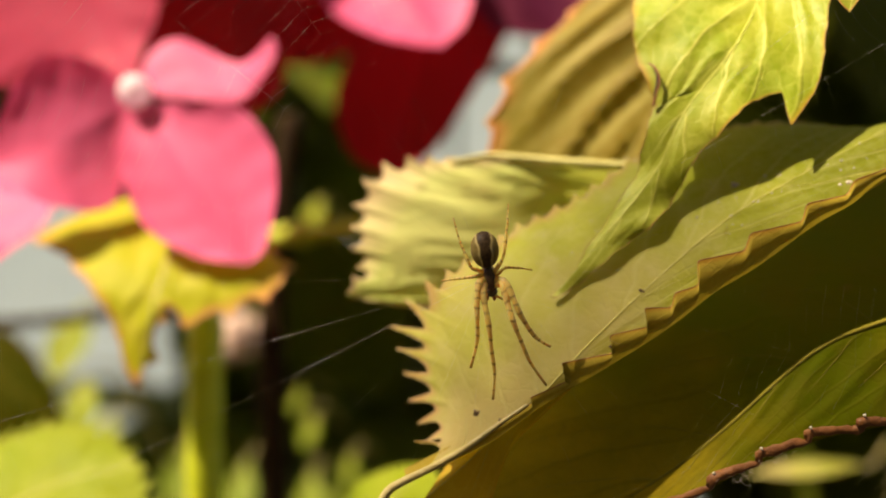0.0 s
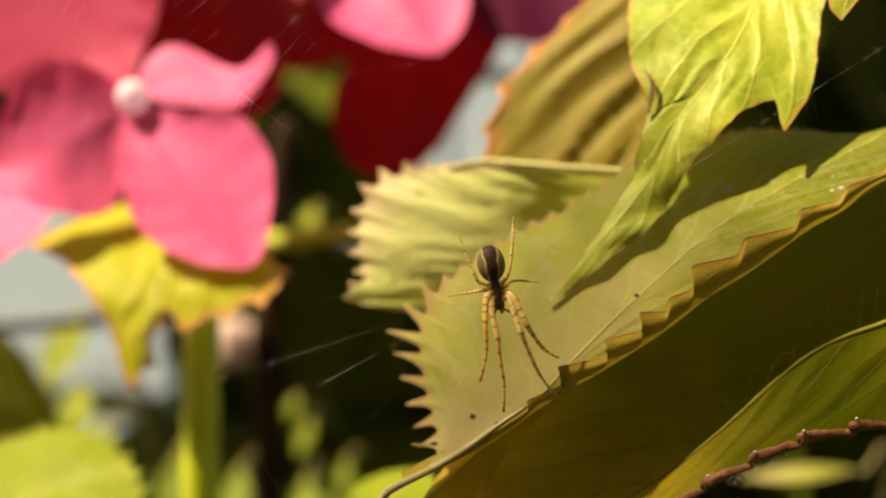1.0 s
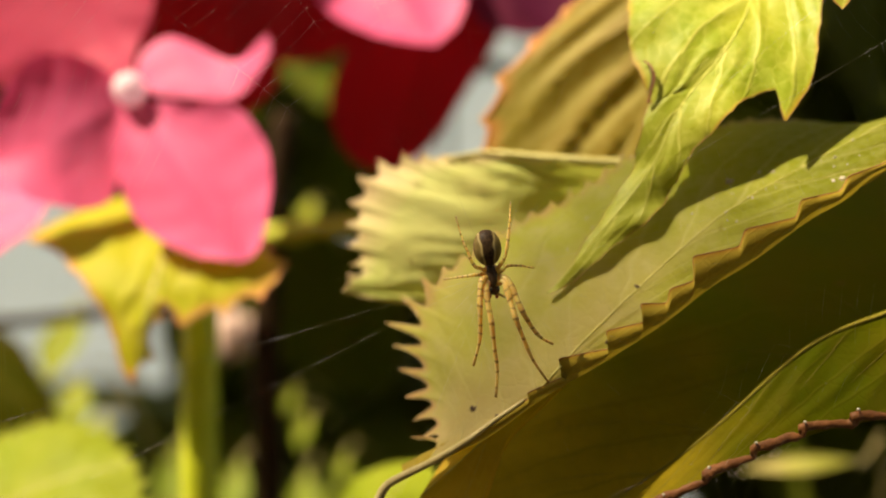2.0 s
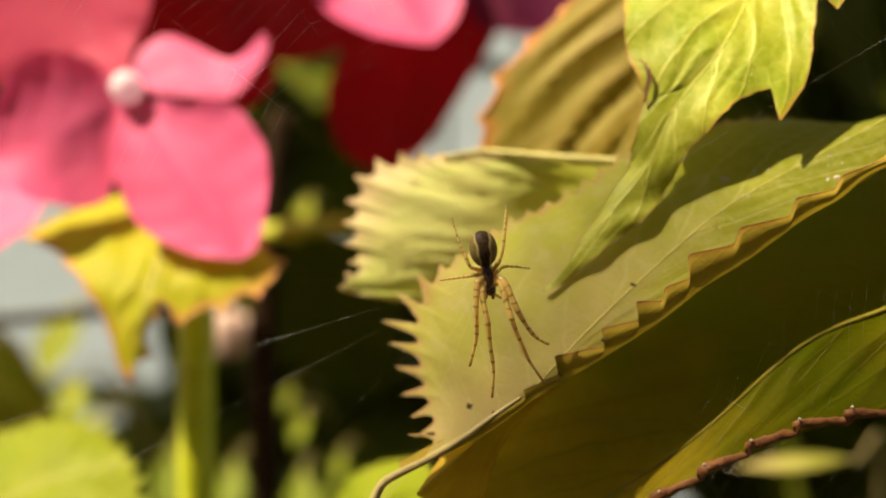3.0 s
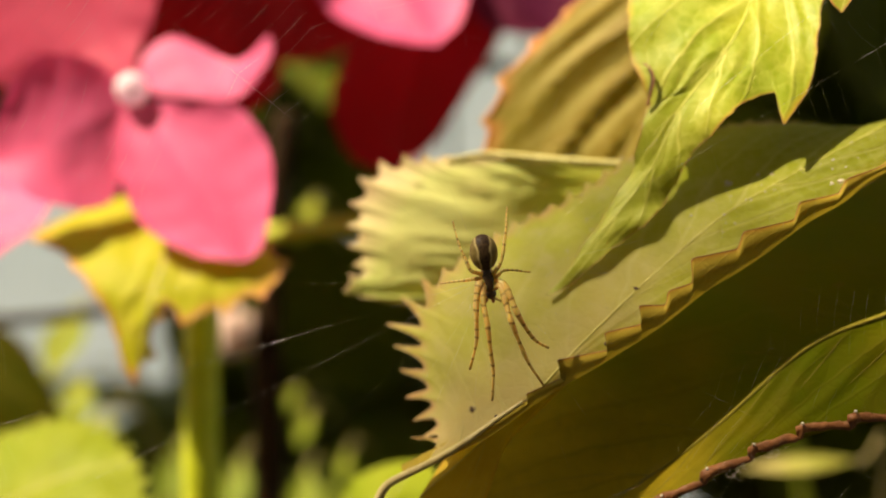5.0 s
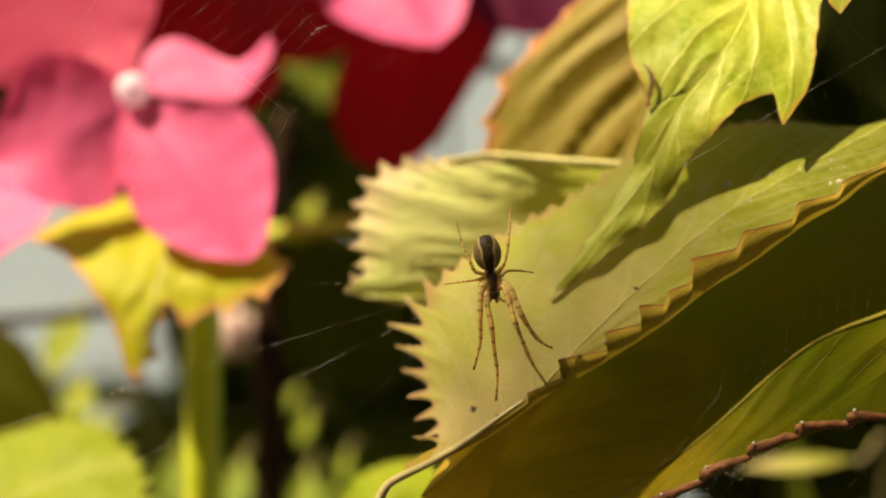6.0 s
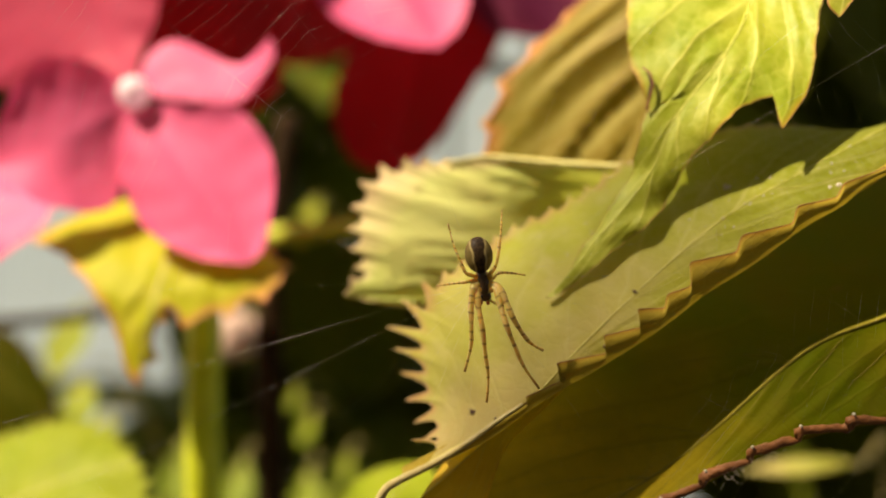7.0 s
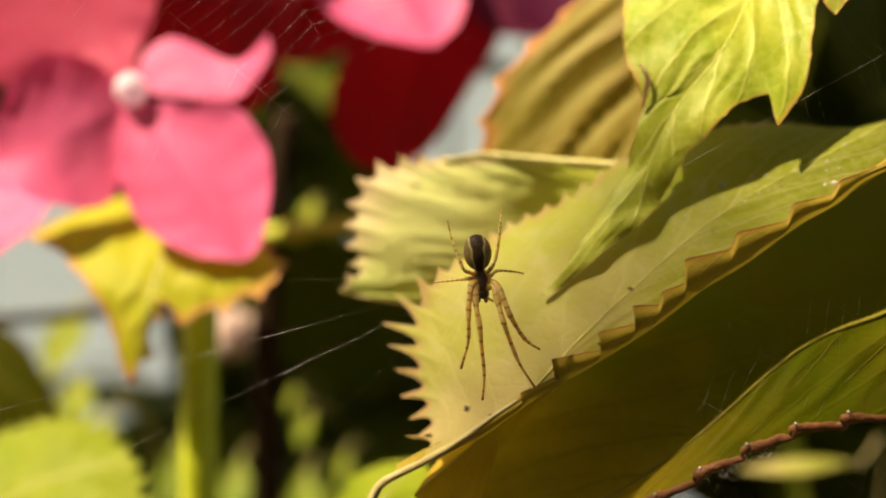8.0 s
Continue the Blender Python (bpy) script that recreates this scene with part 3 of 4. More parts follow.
    stalk = thing("leaf_stalk", mm((23.9, 111.5, 10.4)), "thin yellow leaf stalk", "stalk")
    part("stalk", edge[0], edge[1], VEIN, stalk)
    # the amber leaf behind the lime leaf
    leaf("amber-olive hydrangea leaf with an orange toothed margin", 
         [(36.2, 122.0, 52.3), (31.5, 124.0, 36.4), (27.4, 126.0, 20.1), (20.0, 128.0, 4.0)],
         [(28.7, 132.0, 49.3), (19.2, 132.0, 36.0), (11.6, 132.0, 28.5), (7.3, 132.0, 21.7), (5.6, 132.0, 14.4), (6.9, 131.0, 8.9), (13.2, 130.0, 4.1), (20.0, 128.0, 4.0)],
         [(44.4, 118.0, 46.2), (39.4, 118.0, 31.8), (34.9, 120.0, 17.7), (28.5, 124.0, 8.4), (20.0, 128.0, 4.0)],
         AMBER_LEAF, ORANGE_RIM, 0.34, AMBER_RIB, 0.3, rows=240, cols=14, teeth=((6.6, 1.7), (0, 0)), veins=5, slope=0.30, relief=0.0012, seed=31, wander=0.5)
    # the yellow leaf under the flower
    leaf("yellowing hydrangea leaf with orange margin under the flower", 
         [(-47.2, 163.0, 11.1), (-45.8, 150.0, 0.1), (-46.4, 143.6, -8.7), (-48.3, 143.0, -20.7)],
         [(-62.1, 163.0, 8.0), (-69.0, 154.0, 2.4), (-63.6, 151.0, 0.1), (-56.2, 145.0, -5.7), (-52.2, 144.0, -11.8), (-50.8, 143.5, -16.6), (-48.3, 143.0, -20.7)],
         [(-35.8, 160.0, 6.2), (-26.9, 147.0, -3.0), (-29.5, 145.4, -6.0), (-34.3, 144.8, -8.1), (-40.7, 144.1, -10.0), (-44.7, 143.7, -7.9), (-46.3, 143.5, -12.1), (-47.3, 143.2, -16.4), (-48.9, 143.0, -20.4)],
         YELLOW_LEAF, ORANGE_RIM, 0.25, VEIN, 0.4, rows=240, cols=12, teeth=((6.5, 0.5), (6.0, 2.0)), lean=0.2, veins=4, slope=0.4, relief=0.0008, cup=-0.05, seed=41)
    # two fresh leaves at the foot
    leaf("fresh light green hydrangea leaf with a toothed margin", 
         [(-95.7, 156.0, -53.3), (-79.4, 154.0, -45.1), (-64.9, 153.0, -38.2), (-52.3, 154.0, -35.2)],
         [(-104.3, 170.0, -47.7), (-91.8, 170.0, -37.3), (-78.4, 168.0, -33.3), (-68.5, 165.0, -30.4), (-60.0, 160.0, -32.4), (-52.3, 154.0, -35.2)],
         [(-79.6, 138.0, -57.3), (-62.7, 138.0, -49.7), (-52.4, 142.0, -45.0), (-49.4, 148.0, -40.6), (-52.3, 154.0, -35.2)],
         FRESH_LEAF, None, 0.1, VEIN, 0.4, rows=240, cols=12, teeth=((3.6, 2.7), (3.6, 2.7)), lean=0.1, veins=8, slope=0.35, relief=0.0008, cup=0.05, seed=51)
    leaf("fresh light green hydrangea leaf low in the shrub", 
         [(-16.9, 150.0, -58.6), (-12.5, 142.0, -45.0), (-8.8, 138.0, -37.0), (-3.8, 135.0, -30.6)],
         [(-26.6, 165.0, -58.4), (-22.4, 160.0, -47.8), (-17.4, 155.0, -39.9), (-11.2, 148.0, -35.0), (-3.8, 135.0, -30.6)],
         [(-1.8, 125.0, -47.3), (0.4, 122.0, -38.7), (-0.3, 126.0, -33.0), (-3.8, 135.0, -30.6)],
         FRESH_LEAF, None, 0.1, VEIN, 0.4, rows=160, cols=10, teeth=((3.2, 0.8), (3.2, 0.8)), veins=7, slope=0.35, relief=0.0006, seed=61)
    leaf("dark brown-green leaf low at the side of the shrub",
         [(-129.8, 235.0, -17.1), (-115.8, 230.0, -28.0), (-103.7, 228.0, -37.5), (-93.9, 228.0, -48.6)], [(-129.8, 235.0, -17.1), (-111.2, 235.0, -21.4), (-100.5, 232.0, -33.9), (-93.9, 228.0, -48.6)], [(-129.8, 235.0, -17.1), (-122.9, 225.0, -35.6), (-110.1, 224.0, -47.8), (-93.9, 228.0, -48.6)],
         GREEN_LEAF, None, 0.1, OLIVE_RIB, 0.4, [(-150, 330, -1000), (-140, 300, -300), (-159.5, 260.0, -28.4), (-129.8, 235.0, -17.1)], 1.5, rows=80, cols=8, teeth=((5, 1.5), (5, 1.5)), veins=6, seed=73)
    leaf("sunlit yellow-green leaf seen almost edge on", 
         [(61.1, 190.0, -44.9), (69.2, 190.0, -44.2), (77.3, 190.0, -43.5), (84.3, 190.0, -43.1)],
         [(61.1, 190.0, -44.9), (72.1, 198.0, -44.4), (80.6, 198.0, -43.9), (84.3, 190.0, -43.1)],
         [(61.1, 190.0, -44.9), (66.3, 182.0, -43.9), (74.1, 182.0, -43.3), (84.3, 190.0, -43.1)],
         PALE_LEAF, None, 0.1, VEIN, 0.3, [(90, 330, -1000), (88, 300, -400), (109.3, 235.0, -77.4), (84.1, 190.0, -43.1)], 0.5, rows=80, cols=8, veins=6, seed=71)


def turned_margin(owner):
    """The near margin of the pale leaf, turned up towards the web: its brown underside, with teeth that point to the tip."""
    edge = polyline([(-4.8, 97.0, -23.8), (-1.6, 96.2, -21.7), (1.6, 95.2, -19.6), (5.8, 94.4, -16.6), (8.4, 94.2, -15.0), (7.7, 93.7, -14.6), (12.2, 94.0, -12.7), (10.9, 93.8, -11.1), (16.4, 94.1, -10.1), (15.8, 93.9, -8.3), (20.0, 94.2, -7.4), (19.3, 93.9, -5.5), (22.3, 94.2, -5.5), (22.4, 94.0, -4.0), (25.0, 94.3, -3.2), (24.8, 94.1, -0.7), (29.7, 94.4, 0.3), (30.2, 94.2, 2.1), (35.6, 94.5, 3.3), (35.9, 94.3, 5.1), (40.2, 94.6, 6.0), (40.8, 94.4, 7.5), (44.2, 94.7, 8.7), (49.5, 96.0, 10.9), (57.7, 102.5, 19.4)], 420)
    fold = spline([(-5.8, 97.0, -24.7), (-1.6, 96.4, -22.4), (2.1, 96.0, -20.5), (4.6, 95.6, -19.1), (8.3, 95.3, -16.3), (12.2, 95.2, -13.8), (15.0, 95.2, -12.2), (20.0, 95.2, -9.1), (23.3, 95.2, -6.8), (26.9, 95.3, -4.0), (30.4, 95.4, -1.9), (32.9, 95.5, -0.2), (37.4, 95.8, 3.0), (41.3, 96.0, 5.2), (44.4, 96.5, 7.6), (50.6, 97.0, 11.0), (58.0, 102.8, 19.2)], 420)
    x = edge[:, 0].copy()
    for _ in range(60):
        x[1:-1] = (x[:-2] + 2 * x[1:-1] + x[2:]) / 4
    x = np.maximum.accumulate(x)
    foot = np.stack([np.interp(x, fold[:, 0], fold[:, k]) for k in range(3)], -1)
    t = np.linspace(0, 1, 11)[None, :, None]
    grid = foot[:, None] * (1 - t) + edge[:, None] * t
    run = np.arange(420)[:, None]
    swell = 0.0007 * np.sin(np.pi * t[..., 0]) + 0.00012 * np.sin(run * 0.21 + 3 * t[..., 0]) * t[..., 0]
    grid[..., 1] -= swell
    hem = foot + np.array((-0.0003, 0.0016, 0.0012))
    grid = np.concatenate([hem[:, None], grid], axis=1)
    uvs = np.stack(np.meshgrid(np.linspace(0, 1, 420), np.linspace(0.5, 1, 12), indexing="ij"), -1).reshape(-1, 2)
    part("turned_margin", grid.reshape(-1, 3), grid_faces(420, 12), UNDERSIDE, owner, "brown underside of the leaf's turned-up margin", uvs)
    v, f, u = tube(grid[:, -1], 0.000045, 5)
    part("rim", v, f, DRY_RIM, owner, "thin red-brown dry edge")


def rolled_rim(owner):
    """The dried margin of the lower leaf: a rough roll with a bead at each tooth."""
    path = spline([(56.0, 93.8, -16.4), (44.9, 93.8, -17.2), (37.1, 93.9, -18.6), (30.2, 94.0, -21.5), (24.8, 94.2, -24.5), (17.1, 94.8, -29.5)], 240)
    run = np.concatenate([[0], np.cumsum(np.linalg.norm(np.diff(path, axis=0), axis=1))]) * 1000
    step = (run[-1] - run) / 5.4
    tooth = (step % 1.0)
    path = path + np.array((0, -0.0002, 0.001))[None] * (1 - tooth)[:, None] * 0.9
    r = 0.80 * (0.50 + 0.26 * (1 - tooth) ** 2 + 0.10 * np.sin(run * 0.9) + 0.05 * np.sin(run * 2.1 + 1)) / 1000
    v, f, u = tube(path, r, 14)
    rough = np.array([noise.fractal(Vector(q * 900), 1.0, 2.0, 4) for q in v])
    axis = np.repeat(path, 14, axis=0)
    v = axis + (v - axis) * (1 + 0.45 * rough)[:, None] * np.array((1.0, 0.7, 1.0))
    part("rim", v, f, RIM, owner, "rolled red-brown dry leaf margin")
    rng = np.random.default_rng(6)
    for k in range(26):
        i = int(rng.integers(110, 200))
        a = path[i] + np.array((rng.uniform(-1, 1), rng.uniform(-0.6, 0.2), rng.uniform(-0.9, -0.3))) * 0.0009
        pts = [a]
        for j in range(5):
            pts.append(pts[-1] + np.array((rng.uniform(-1, 1), rng.uniform(-0.5, 0.5), rng.uniform(-0.9, 0.5))) * 0.00045)
        v, f, u = tube(np.array(pts), 0.000014, 4)
        part("fibre", v, f, FLUFF, owner)
    for k in range(int(step[0]) + 1):
        i = int(np.argmin(np.abs(step - k - 0.03)))
        v, f = ball(path[i] + np.array((0, -0.0003, 0.0006)), (0.00017, 0.00017, 0.00016), 8, 10)
        part("bead", v, f, FLUFF, owner)


near_leaves()


def specks():
    """Small marks of decay and dust on the leaves."""
    pale = bpy.data.objects["hydrangea_leaf"]
    grid = np.array([v.co for v in pale.children[0].data.vertices]) + np.array(pale["at"])
    for at, size, stretch, material in (((2.6, 100.2, -17.1), 0.34, 1.6, SPOT), ((5.1, 97.5, -17.4), 0.2, 1.3, SPOT), ((4.6, 97.5, -17.9), 0.14, 1.0, SPOT), ((19.8, 96.5, -3.9), 0.22, 2.2, SPOT), ((16.4, 95.0, -9.6), 0.2, 1.2, SPOT),
                                        ((31.1, 98.5, 7.2), 0.34, 1.8, FLUFF), ((41.6, 96.5, 7.5), 0.3, 1.2, FLUFF), ((40.7, 96.8, 7.3), 0.2, 1.2, FLUFF), ((32.5, 97.5, 5.4), 0.14, 1.0, FLUFF), ((9.5, 94.0, -14.3), 0.12, 1.2, FLUFF)):
        near = grid[np.argmin(((grid - mm(at))[:, (0, 2)] ** 2).sum(1))]
        v, f = ball((0, 0, 0), (size * stretch / 1000, size * 0.35 / 1000, size / 1000), 8, 10, Euler((0, 0.5, 0)))
        v = v * (1 + 0.25 * np.sin(v[:, :1] * 21000 + v[:, 2:] * 17000)) + near
        part("speck", v, f, material, pale, "dry dark speck" if material is SPOT else "pale fleck of fluff")
    rng = np.random.default_rng(15)
    for k in range(46):
        x = rng.uniform(8.0, 24.0) if k < 26 else rng.uniform(26.0, 44.0)
        z = 0.95 * x - 13.0 + rng.uniform(-3.0, 9.0) if k < 26 else 0.55 * x - 13.0 + rng.uniform(-2.0, 3.0)
        near = grid[np.argmin(((grid - mm((x, 100, z)))[:, (0, 2)] ** 2).sum(1))]
        size = rng.uniform(0.04, 0.13) / 1000
        v, f = ball(near + np.array((0, -size * 0.3, size * 0.3)), (size * rng.uniform(0.8, 2.0), size * 0.4, size), 5, 7, Euler((0, rng.uniform(-1, 1), 0)))
        part("dust", v, f, FLUFF, pale)


specks()


# ---- the flower heads ----
def flowers():
    head = thing("hydrangea_flower", mm((-52.9, 154.0, 26.4)), "pink hydrangea flower with four broad petals, pale bead centre", "flower", "hydrangea flowers")
    petal(head, [(-52.6, 154.0, 25.3), (-44.2, 149.3, 15.6), (-37.0, 146.5, 6.4), (-31.7, 144.5, -1.7)],
          [(-53.3, 154.0, 24.9), (-54.0, 152.0, 21.0), (-53.1, 148.8, 12.8), (-48.6, 146.2, 4.1), (-40.1, 144.8, -0.6), (-31.7, 144.5, -1.7)],
          [(-52.0, 154.0, 25.5), (-43.8, 151.2, 24.3), (-34.7, 150.0, 23.6), (-29.2, 148.5, 17.3), (-28.0, 147.0, 9.9), (-29.2, 145.0, 1.0), (-31.7, 144.5, -1.7)], PINK, 0.09, 3)
    petal(head, [(-52.0, 154.2, 27.2), (-44.8, 154.5, 30.5), (-35.8, 152.5, 28.5), (-29.4, 151.5, 35.5)],
          [(-52.5, 154.5, 28.4), (-51.2, 157.0, 34.2), (-46.6, 157.5, 36.5), (-41.5, 156.5, 34.3), (-35.7, 154.0, 31.6), (-32.2, 153.0, 33.3), (-29.4, 151.5, 35.5)],
          [(-51.1, 153.8, 26.4), (-46.0, 152.5, 25.6), (-40.2, 151.5, 24.9), (-34.5, 150.8, 24.8), (-30.6, 150.8, 29.1), (-28.8, 151.0, 32.9), (-29.4, 151.5, 35.5)], PINK, 0.03, 5)
    petal(head, [(-53.8, 154.0, 25.3), (-60.2, 150.5, 20.3), (-67.5, 148.5, 15.5), (-77.2, 148.0, 12.8)],
          [(-53.8, 154.0, 26.0), (-56.8, 152.5, 30.4), (-62.0, 150.5, 32.1), (-66.8, 149.0, 31.2), (-70.9, 148.0, 25.4), (-77.2, 148.0, 12.8)],
          [(-53.7, 153.7, 24.5), (-54.2, 151.2, 10.2), (-57.6, 148.8, 6.7), (-64.4, 145.6, 7.9), (-70.8, 146.0, 11.2), (-77.2, 148.0, 12.8)], PINK, 0.04, 8)
    petal(head, [(-53.9, 155.0, 27.8), (-59.3, 158.0, 36.8), (-65.7, 159.5, 47.9), (-71.0, 160.5, 58.9)],
          [(-54.6, 155.0, 27.6), (-64.7, 157.0, 31.0), (-75.5, 158.5, 28.2), (-85.5, 160.0, 31.4), (-88.0, 161.0, 49.3), (-71.0, 160.5, 58.9)],
          [(-53.2, 155.0, 28.5), (-52.3, 157.2, 35.6), (-50.6, 158.5, 40.8), (-52.2, 160.0, 50.0), (-71.0, 160.5, 58.9)], DEEP_PINK, 0.05, 9, "deeper pink veined petal")
    v, f = ball(mm((-52.3, 152.2, 26.6)), (0.0027, 0.0025, 0.0028))
    part("bead", v, f, BEAD, head, "pale pink bead in the flower's centre")

    head = thing("hydrangea_flower", mm((-91.7, 166.0, 7.2)), "pink hydrangea flower, one petal tip in view", "flower", "hydrangea flowers")
    petal(head, [(-95.5, 165.6, 7.2), (-83.3, 161.5, 6.0), (-74.9, 160.4, 6.5), (-69.0, 159.9, 7.8)],
          [(-97.9, 169.7, 11.5), (-87.6, 169.7, 14.6), (-78.4, 165.6, 11.7), (-72.8, 162.5, 9.5), (-69.0, 159.9, 7.8)],
          [(-90.8, 157.4, -1.8), (-80.1, 155.2, -2.8), (-74.5, 155.2, 0.1), (-70.6, 157.4, 3.9), (-69.0, 159.9, 7.8)], PINK, 0.06, 4)

    head = thing("hydrangea_flower", mm((-10.6, 184.0, 63.1)), "pink hydrangea flower with a broad sunlit petal", "flower", "hydrangea flowers")
    petal(head, [(-16.7, 190.0, 69.8), (-12.9, 185.0, 58.9), (-8.1, 180.0, 48.5), (-2.0, 176.0, 39.3)],
          [(-21.4, 190.0, 68.6), (-27.0, 185.0, 57.8), (-23.5, 180.0, 47.4), (-14.5, 177.0, 41.8), (-6.9, 176.0, 39.9), (-2.0, 176.0, 39.3)],
          [(-9.8, 190.0, 69.8), (1.8, 187.0, 64.1), (4.0, 182.0, 53.5), (2.6, 178.0, 44.7), (-2.0, 176.0, 39.3)], PINK, 0.10, 6)
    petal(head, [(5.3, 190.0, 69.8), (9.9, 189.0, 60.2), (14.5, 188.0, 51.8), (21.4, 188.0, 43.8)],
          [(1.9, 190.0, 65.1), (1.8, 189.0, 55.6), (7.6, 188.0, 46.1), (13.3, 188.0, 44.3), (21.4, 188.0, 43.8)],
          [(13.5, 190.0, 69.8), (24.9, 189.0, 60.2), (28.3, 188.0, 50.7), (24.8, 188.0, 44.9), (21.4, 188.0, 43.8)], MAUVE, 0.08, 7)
    # three petals whose shade is put into their deep red colour
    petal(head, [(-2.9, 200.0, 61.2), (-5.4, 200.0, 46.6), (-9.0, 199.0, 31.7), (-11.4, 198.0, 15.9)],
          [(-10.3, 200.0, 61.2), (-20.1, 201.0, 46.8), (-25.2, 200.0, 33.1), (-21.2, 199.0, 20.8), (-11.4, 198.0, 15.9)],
          [(9.3, 200.0, 61.2), (12.3, 201.0, 49.3), (6.6, 200.0, 38.0), (-2.7, 199.0, 23.2), (-11.4, 198.0, 15.9)], SHADE_RED, 0.08, 10, "petal with its shade put into a deep red colour")
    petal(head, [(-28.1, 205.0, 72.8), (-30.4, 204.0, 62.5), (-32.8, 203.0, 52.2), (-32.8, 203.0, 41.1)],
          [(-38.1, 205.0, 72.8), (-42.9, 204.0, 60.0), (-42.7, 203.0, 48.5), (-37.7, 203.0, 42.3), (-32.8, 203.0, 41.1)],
          [(-15.5, 205.0, 72.8), (-13.0, 204.0, 60.0), (-16.6, 203.0, 48.5), (-24.1, 203.0, 43.5), (-32.8, 203.0, 41.1)], SHADE_RED, 0.08, 12, "petal with its shade put into a deep red colour")
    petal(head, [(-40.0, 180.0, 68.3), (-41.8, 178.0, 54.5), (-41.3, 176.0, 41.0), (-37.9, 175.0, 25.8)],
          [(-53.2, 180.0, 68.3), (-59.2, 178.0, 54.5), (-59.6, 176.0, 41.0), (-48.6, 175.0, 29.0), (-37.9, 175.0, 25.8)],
          [(-29.0, 180.0, 68.3), (-27.6, 178.0, 54.5), (-30.5, 176.0, 41.0), (-32.5, 175.0, 31.1), (-37.9, 175.0, 25.8)], SHADE_RED, 0.08, 13, "petal with its shade put into a deep red colour")


flowers()


def floret(label, at, facing, size, material, spin=0.0):
    """A whole small flower: four round, cupped petals and a bead, facing a way."""
    c = np.array(mm(at))
    head = thing("hydrangea_flower", c, label, "flower", "hydrangea flowers")
    z = np.array(facing, float) / np.linalg.norm(facing)
    x = np.cross(z, (0.3, 0.9, 0.2))
    x /= np.linalg.norm(x)
    y = np.cross(z, x)
    s = np.linspace(0, 1, 18)[:, None]
    t = np.linspace(-1, 1, 15)[None]
    for k in range(4):
        a = spin + k * np.pi / 2
        wide = 0.62 * size * np.sin(np.pi * (0.08 + 0.92 * s) ** 0.75) ** 0.6
        px, py = size * s + 0 * t, wide * t
        pz = 0.18 * size * s ** 2 + 0.10 * size * np.abs(t) ** 2 * s + 0.02 * size * np.sin(7 * s + 5 * t + k) + 0.012 * size * (k % 2)
        u, v = px * np.cos(a) - py * np.sin(a), px * np.sin(a) + py * np.cos(a)
        verts = c + (u[..., None] * x + v[..., None] * y + pz[..., None] * z) / 1000
        uv = np.stack(np.meshgrid(s[:, 0], (t[0] + 1) / 2, indexing="ij"), -1).reshape(-1, 2)
        part("petal", verts.reshape(-1, 3), grid_faces(18, 15), material, head, uvs=uv)
    v, f = ball(c + z * 0.0015, (0.0022, 0.0022, 0.0022), 8, 10)
    part("bead", v, f, BEAD, head)


def upper_florets():
    # the crowns of both flower heads, unseen above the view, placed to cast shade
    whole = "unseen pink hydrangea flower in the crown, placed to shade petals below"
    for at, facing, size, spin in (
        ((-52, 190, 70), (-0.3, -0.2, 0.9), 13, 0.2), ((-40, 190, 82), (-0.3, -0.1, 0.9), 13, 0.9), ((-27, 191, 93), (-0.4, -0.1, 0.9), 13, 0.5), ((-14, 191, 105), (-0.4, -0.1, 0.9), 13, 0.1), ((-38, 204, 96), (-0.4, 0.1, 0.9), 15, 0.5),
        ((-84, 166, 92), (-0.4, -0.2, 0.9), 20, 0.4), ((-72, 174, 104), (-0.3, -0.2, 0.9), 13, 1.0), ((-104, 168, 74), (-0.6, -0.3, 0.7), 16, 0.1), ((-67, 160, 96), (-0.4, -0.3, 0.8), 8, 0.3), ((-60, 163, 88), (-0.4, -0.3, 0.8), 7, 0.8),
    ):
        floret(whole, at, facing, size, PINK, spin)


upper_florets()


# ---- stems ----
def stems():
    def stem(label, points, a, b, material):
        ob = thing("stem", spline(points, 2)[0], label, "stem", "shrub stems")
        p = spline(points, 40)
        wob = 1 + 0.04 * np.sin(np.arange(40) * 0.9)
        v, f, u = tube(p, np.linspace(a, b, 40) / 1000 * wob, 14)
        part("shoot", v, f, material, ob)
        v, f = ball(p[20], (a / 960, a / 960, a / 700), 10, 14)
        part("node", v, f, material, ob)

    stem("thick upright green hydrangea stem", [(-45.7, 170.6, -57.9), (-45.1, 169.1, -37.2), (-44.7, 167.6, -21.4), (-44.3, 167.6, -4.0), (-43.7, 168.6, 8.1)], 3.4, 3.1, STEM)
    stem("dark woody stem deep in the shrub", [(-39.9, 215.0, -73.4), (-40.9, 213.0, -46.7), (-41.4, 213.0, -20.7), (-40.7, 215.0, 5.4), (-38.2, 220.0, 32.4)], 3.4, 2.8, DARK_STEM)
    stem("thin olive side shoot", [(-46.5, 215.0, 2.8), (-33.9, 210.0, 4.6), (-18.0, 205.0, 6.1)], 2.2, 1.8, STEM)
    stem("thin dark twig across the gap in the shrub", [(-3.7, 300.0, 63.5), (7.4, 300.0, 61.4), (16.5, 300.0, 60.0), (29.4, 300.0, 57.0)], 2.4, 2.0, DARK_STEM)
    stem("thin dark bare twig", [(-129.7, 240.0, -19.7), (-104.0, 235.0, -17.4), (-79.3, 230.0, -15.0), (-59.7, 220.0, -13.3)], 1.6, 1.3, DARK_STEM)


stems()


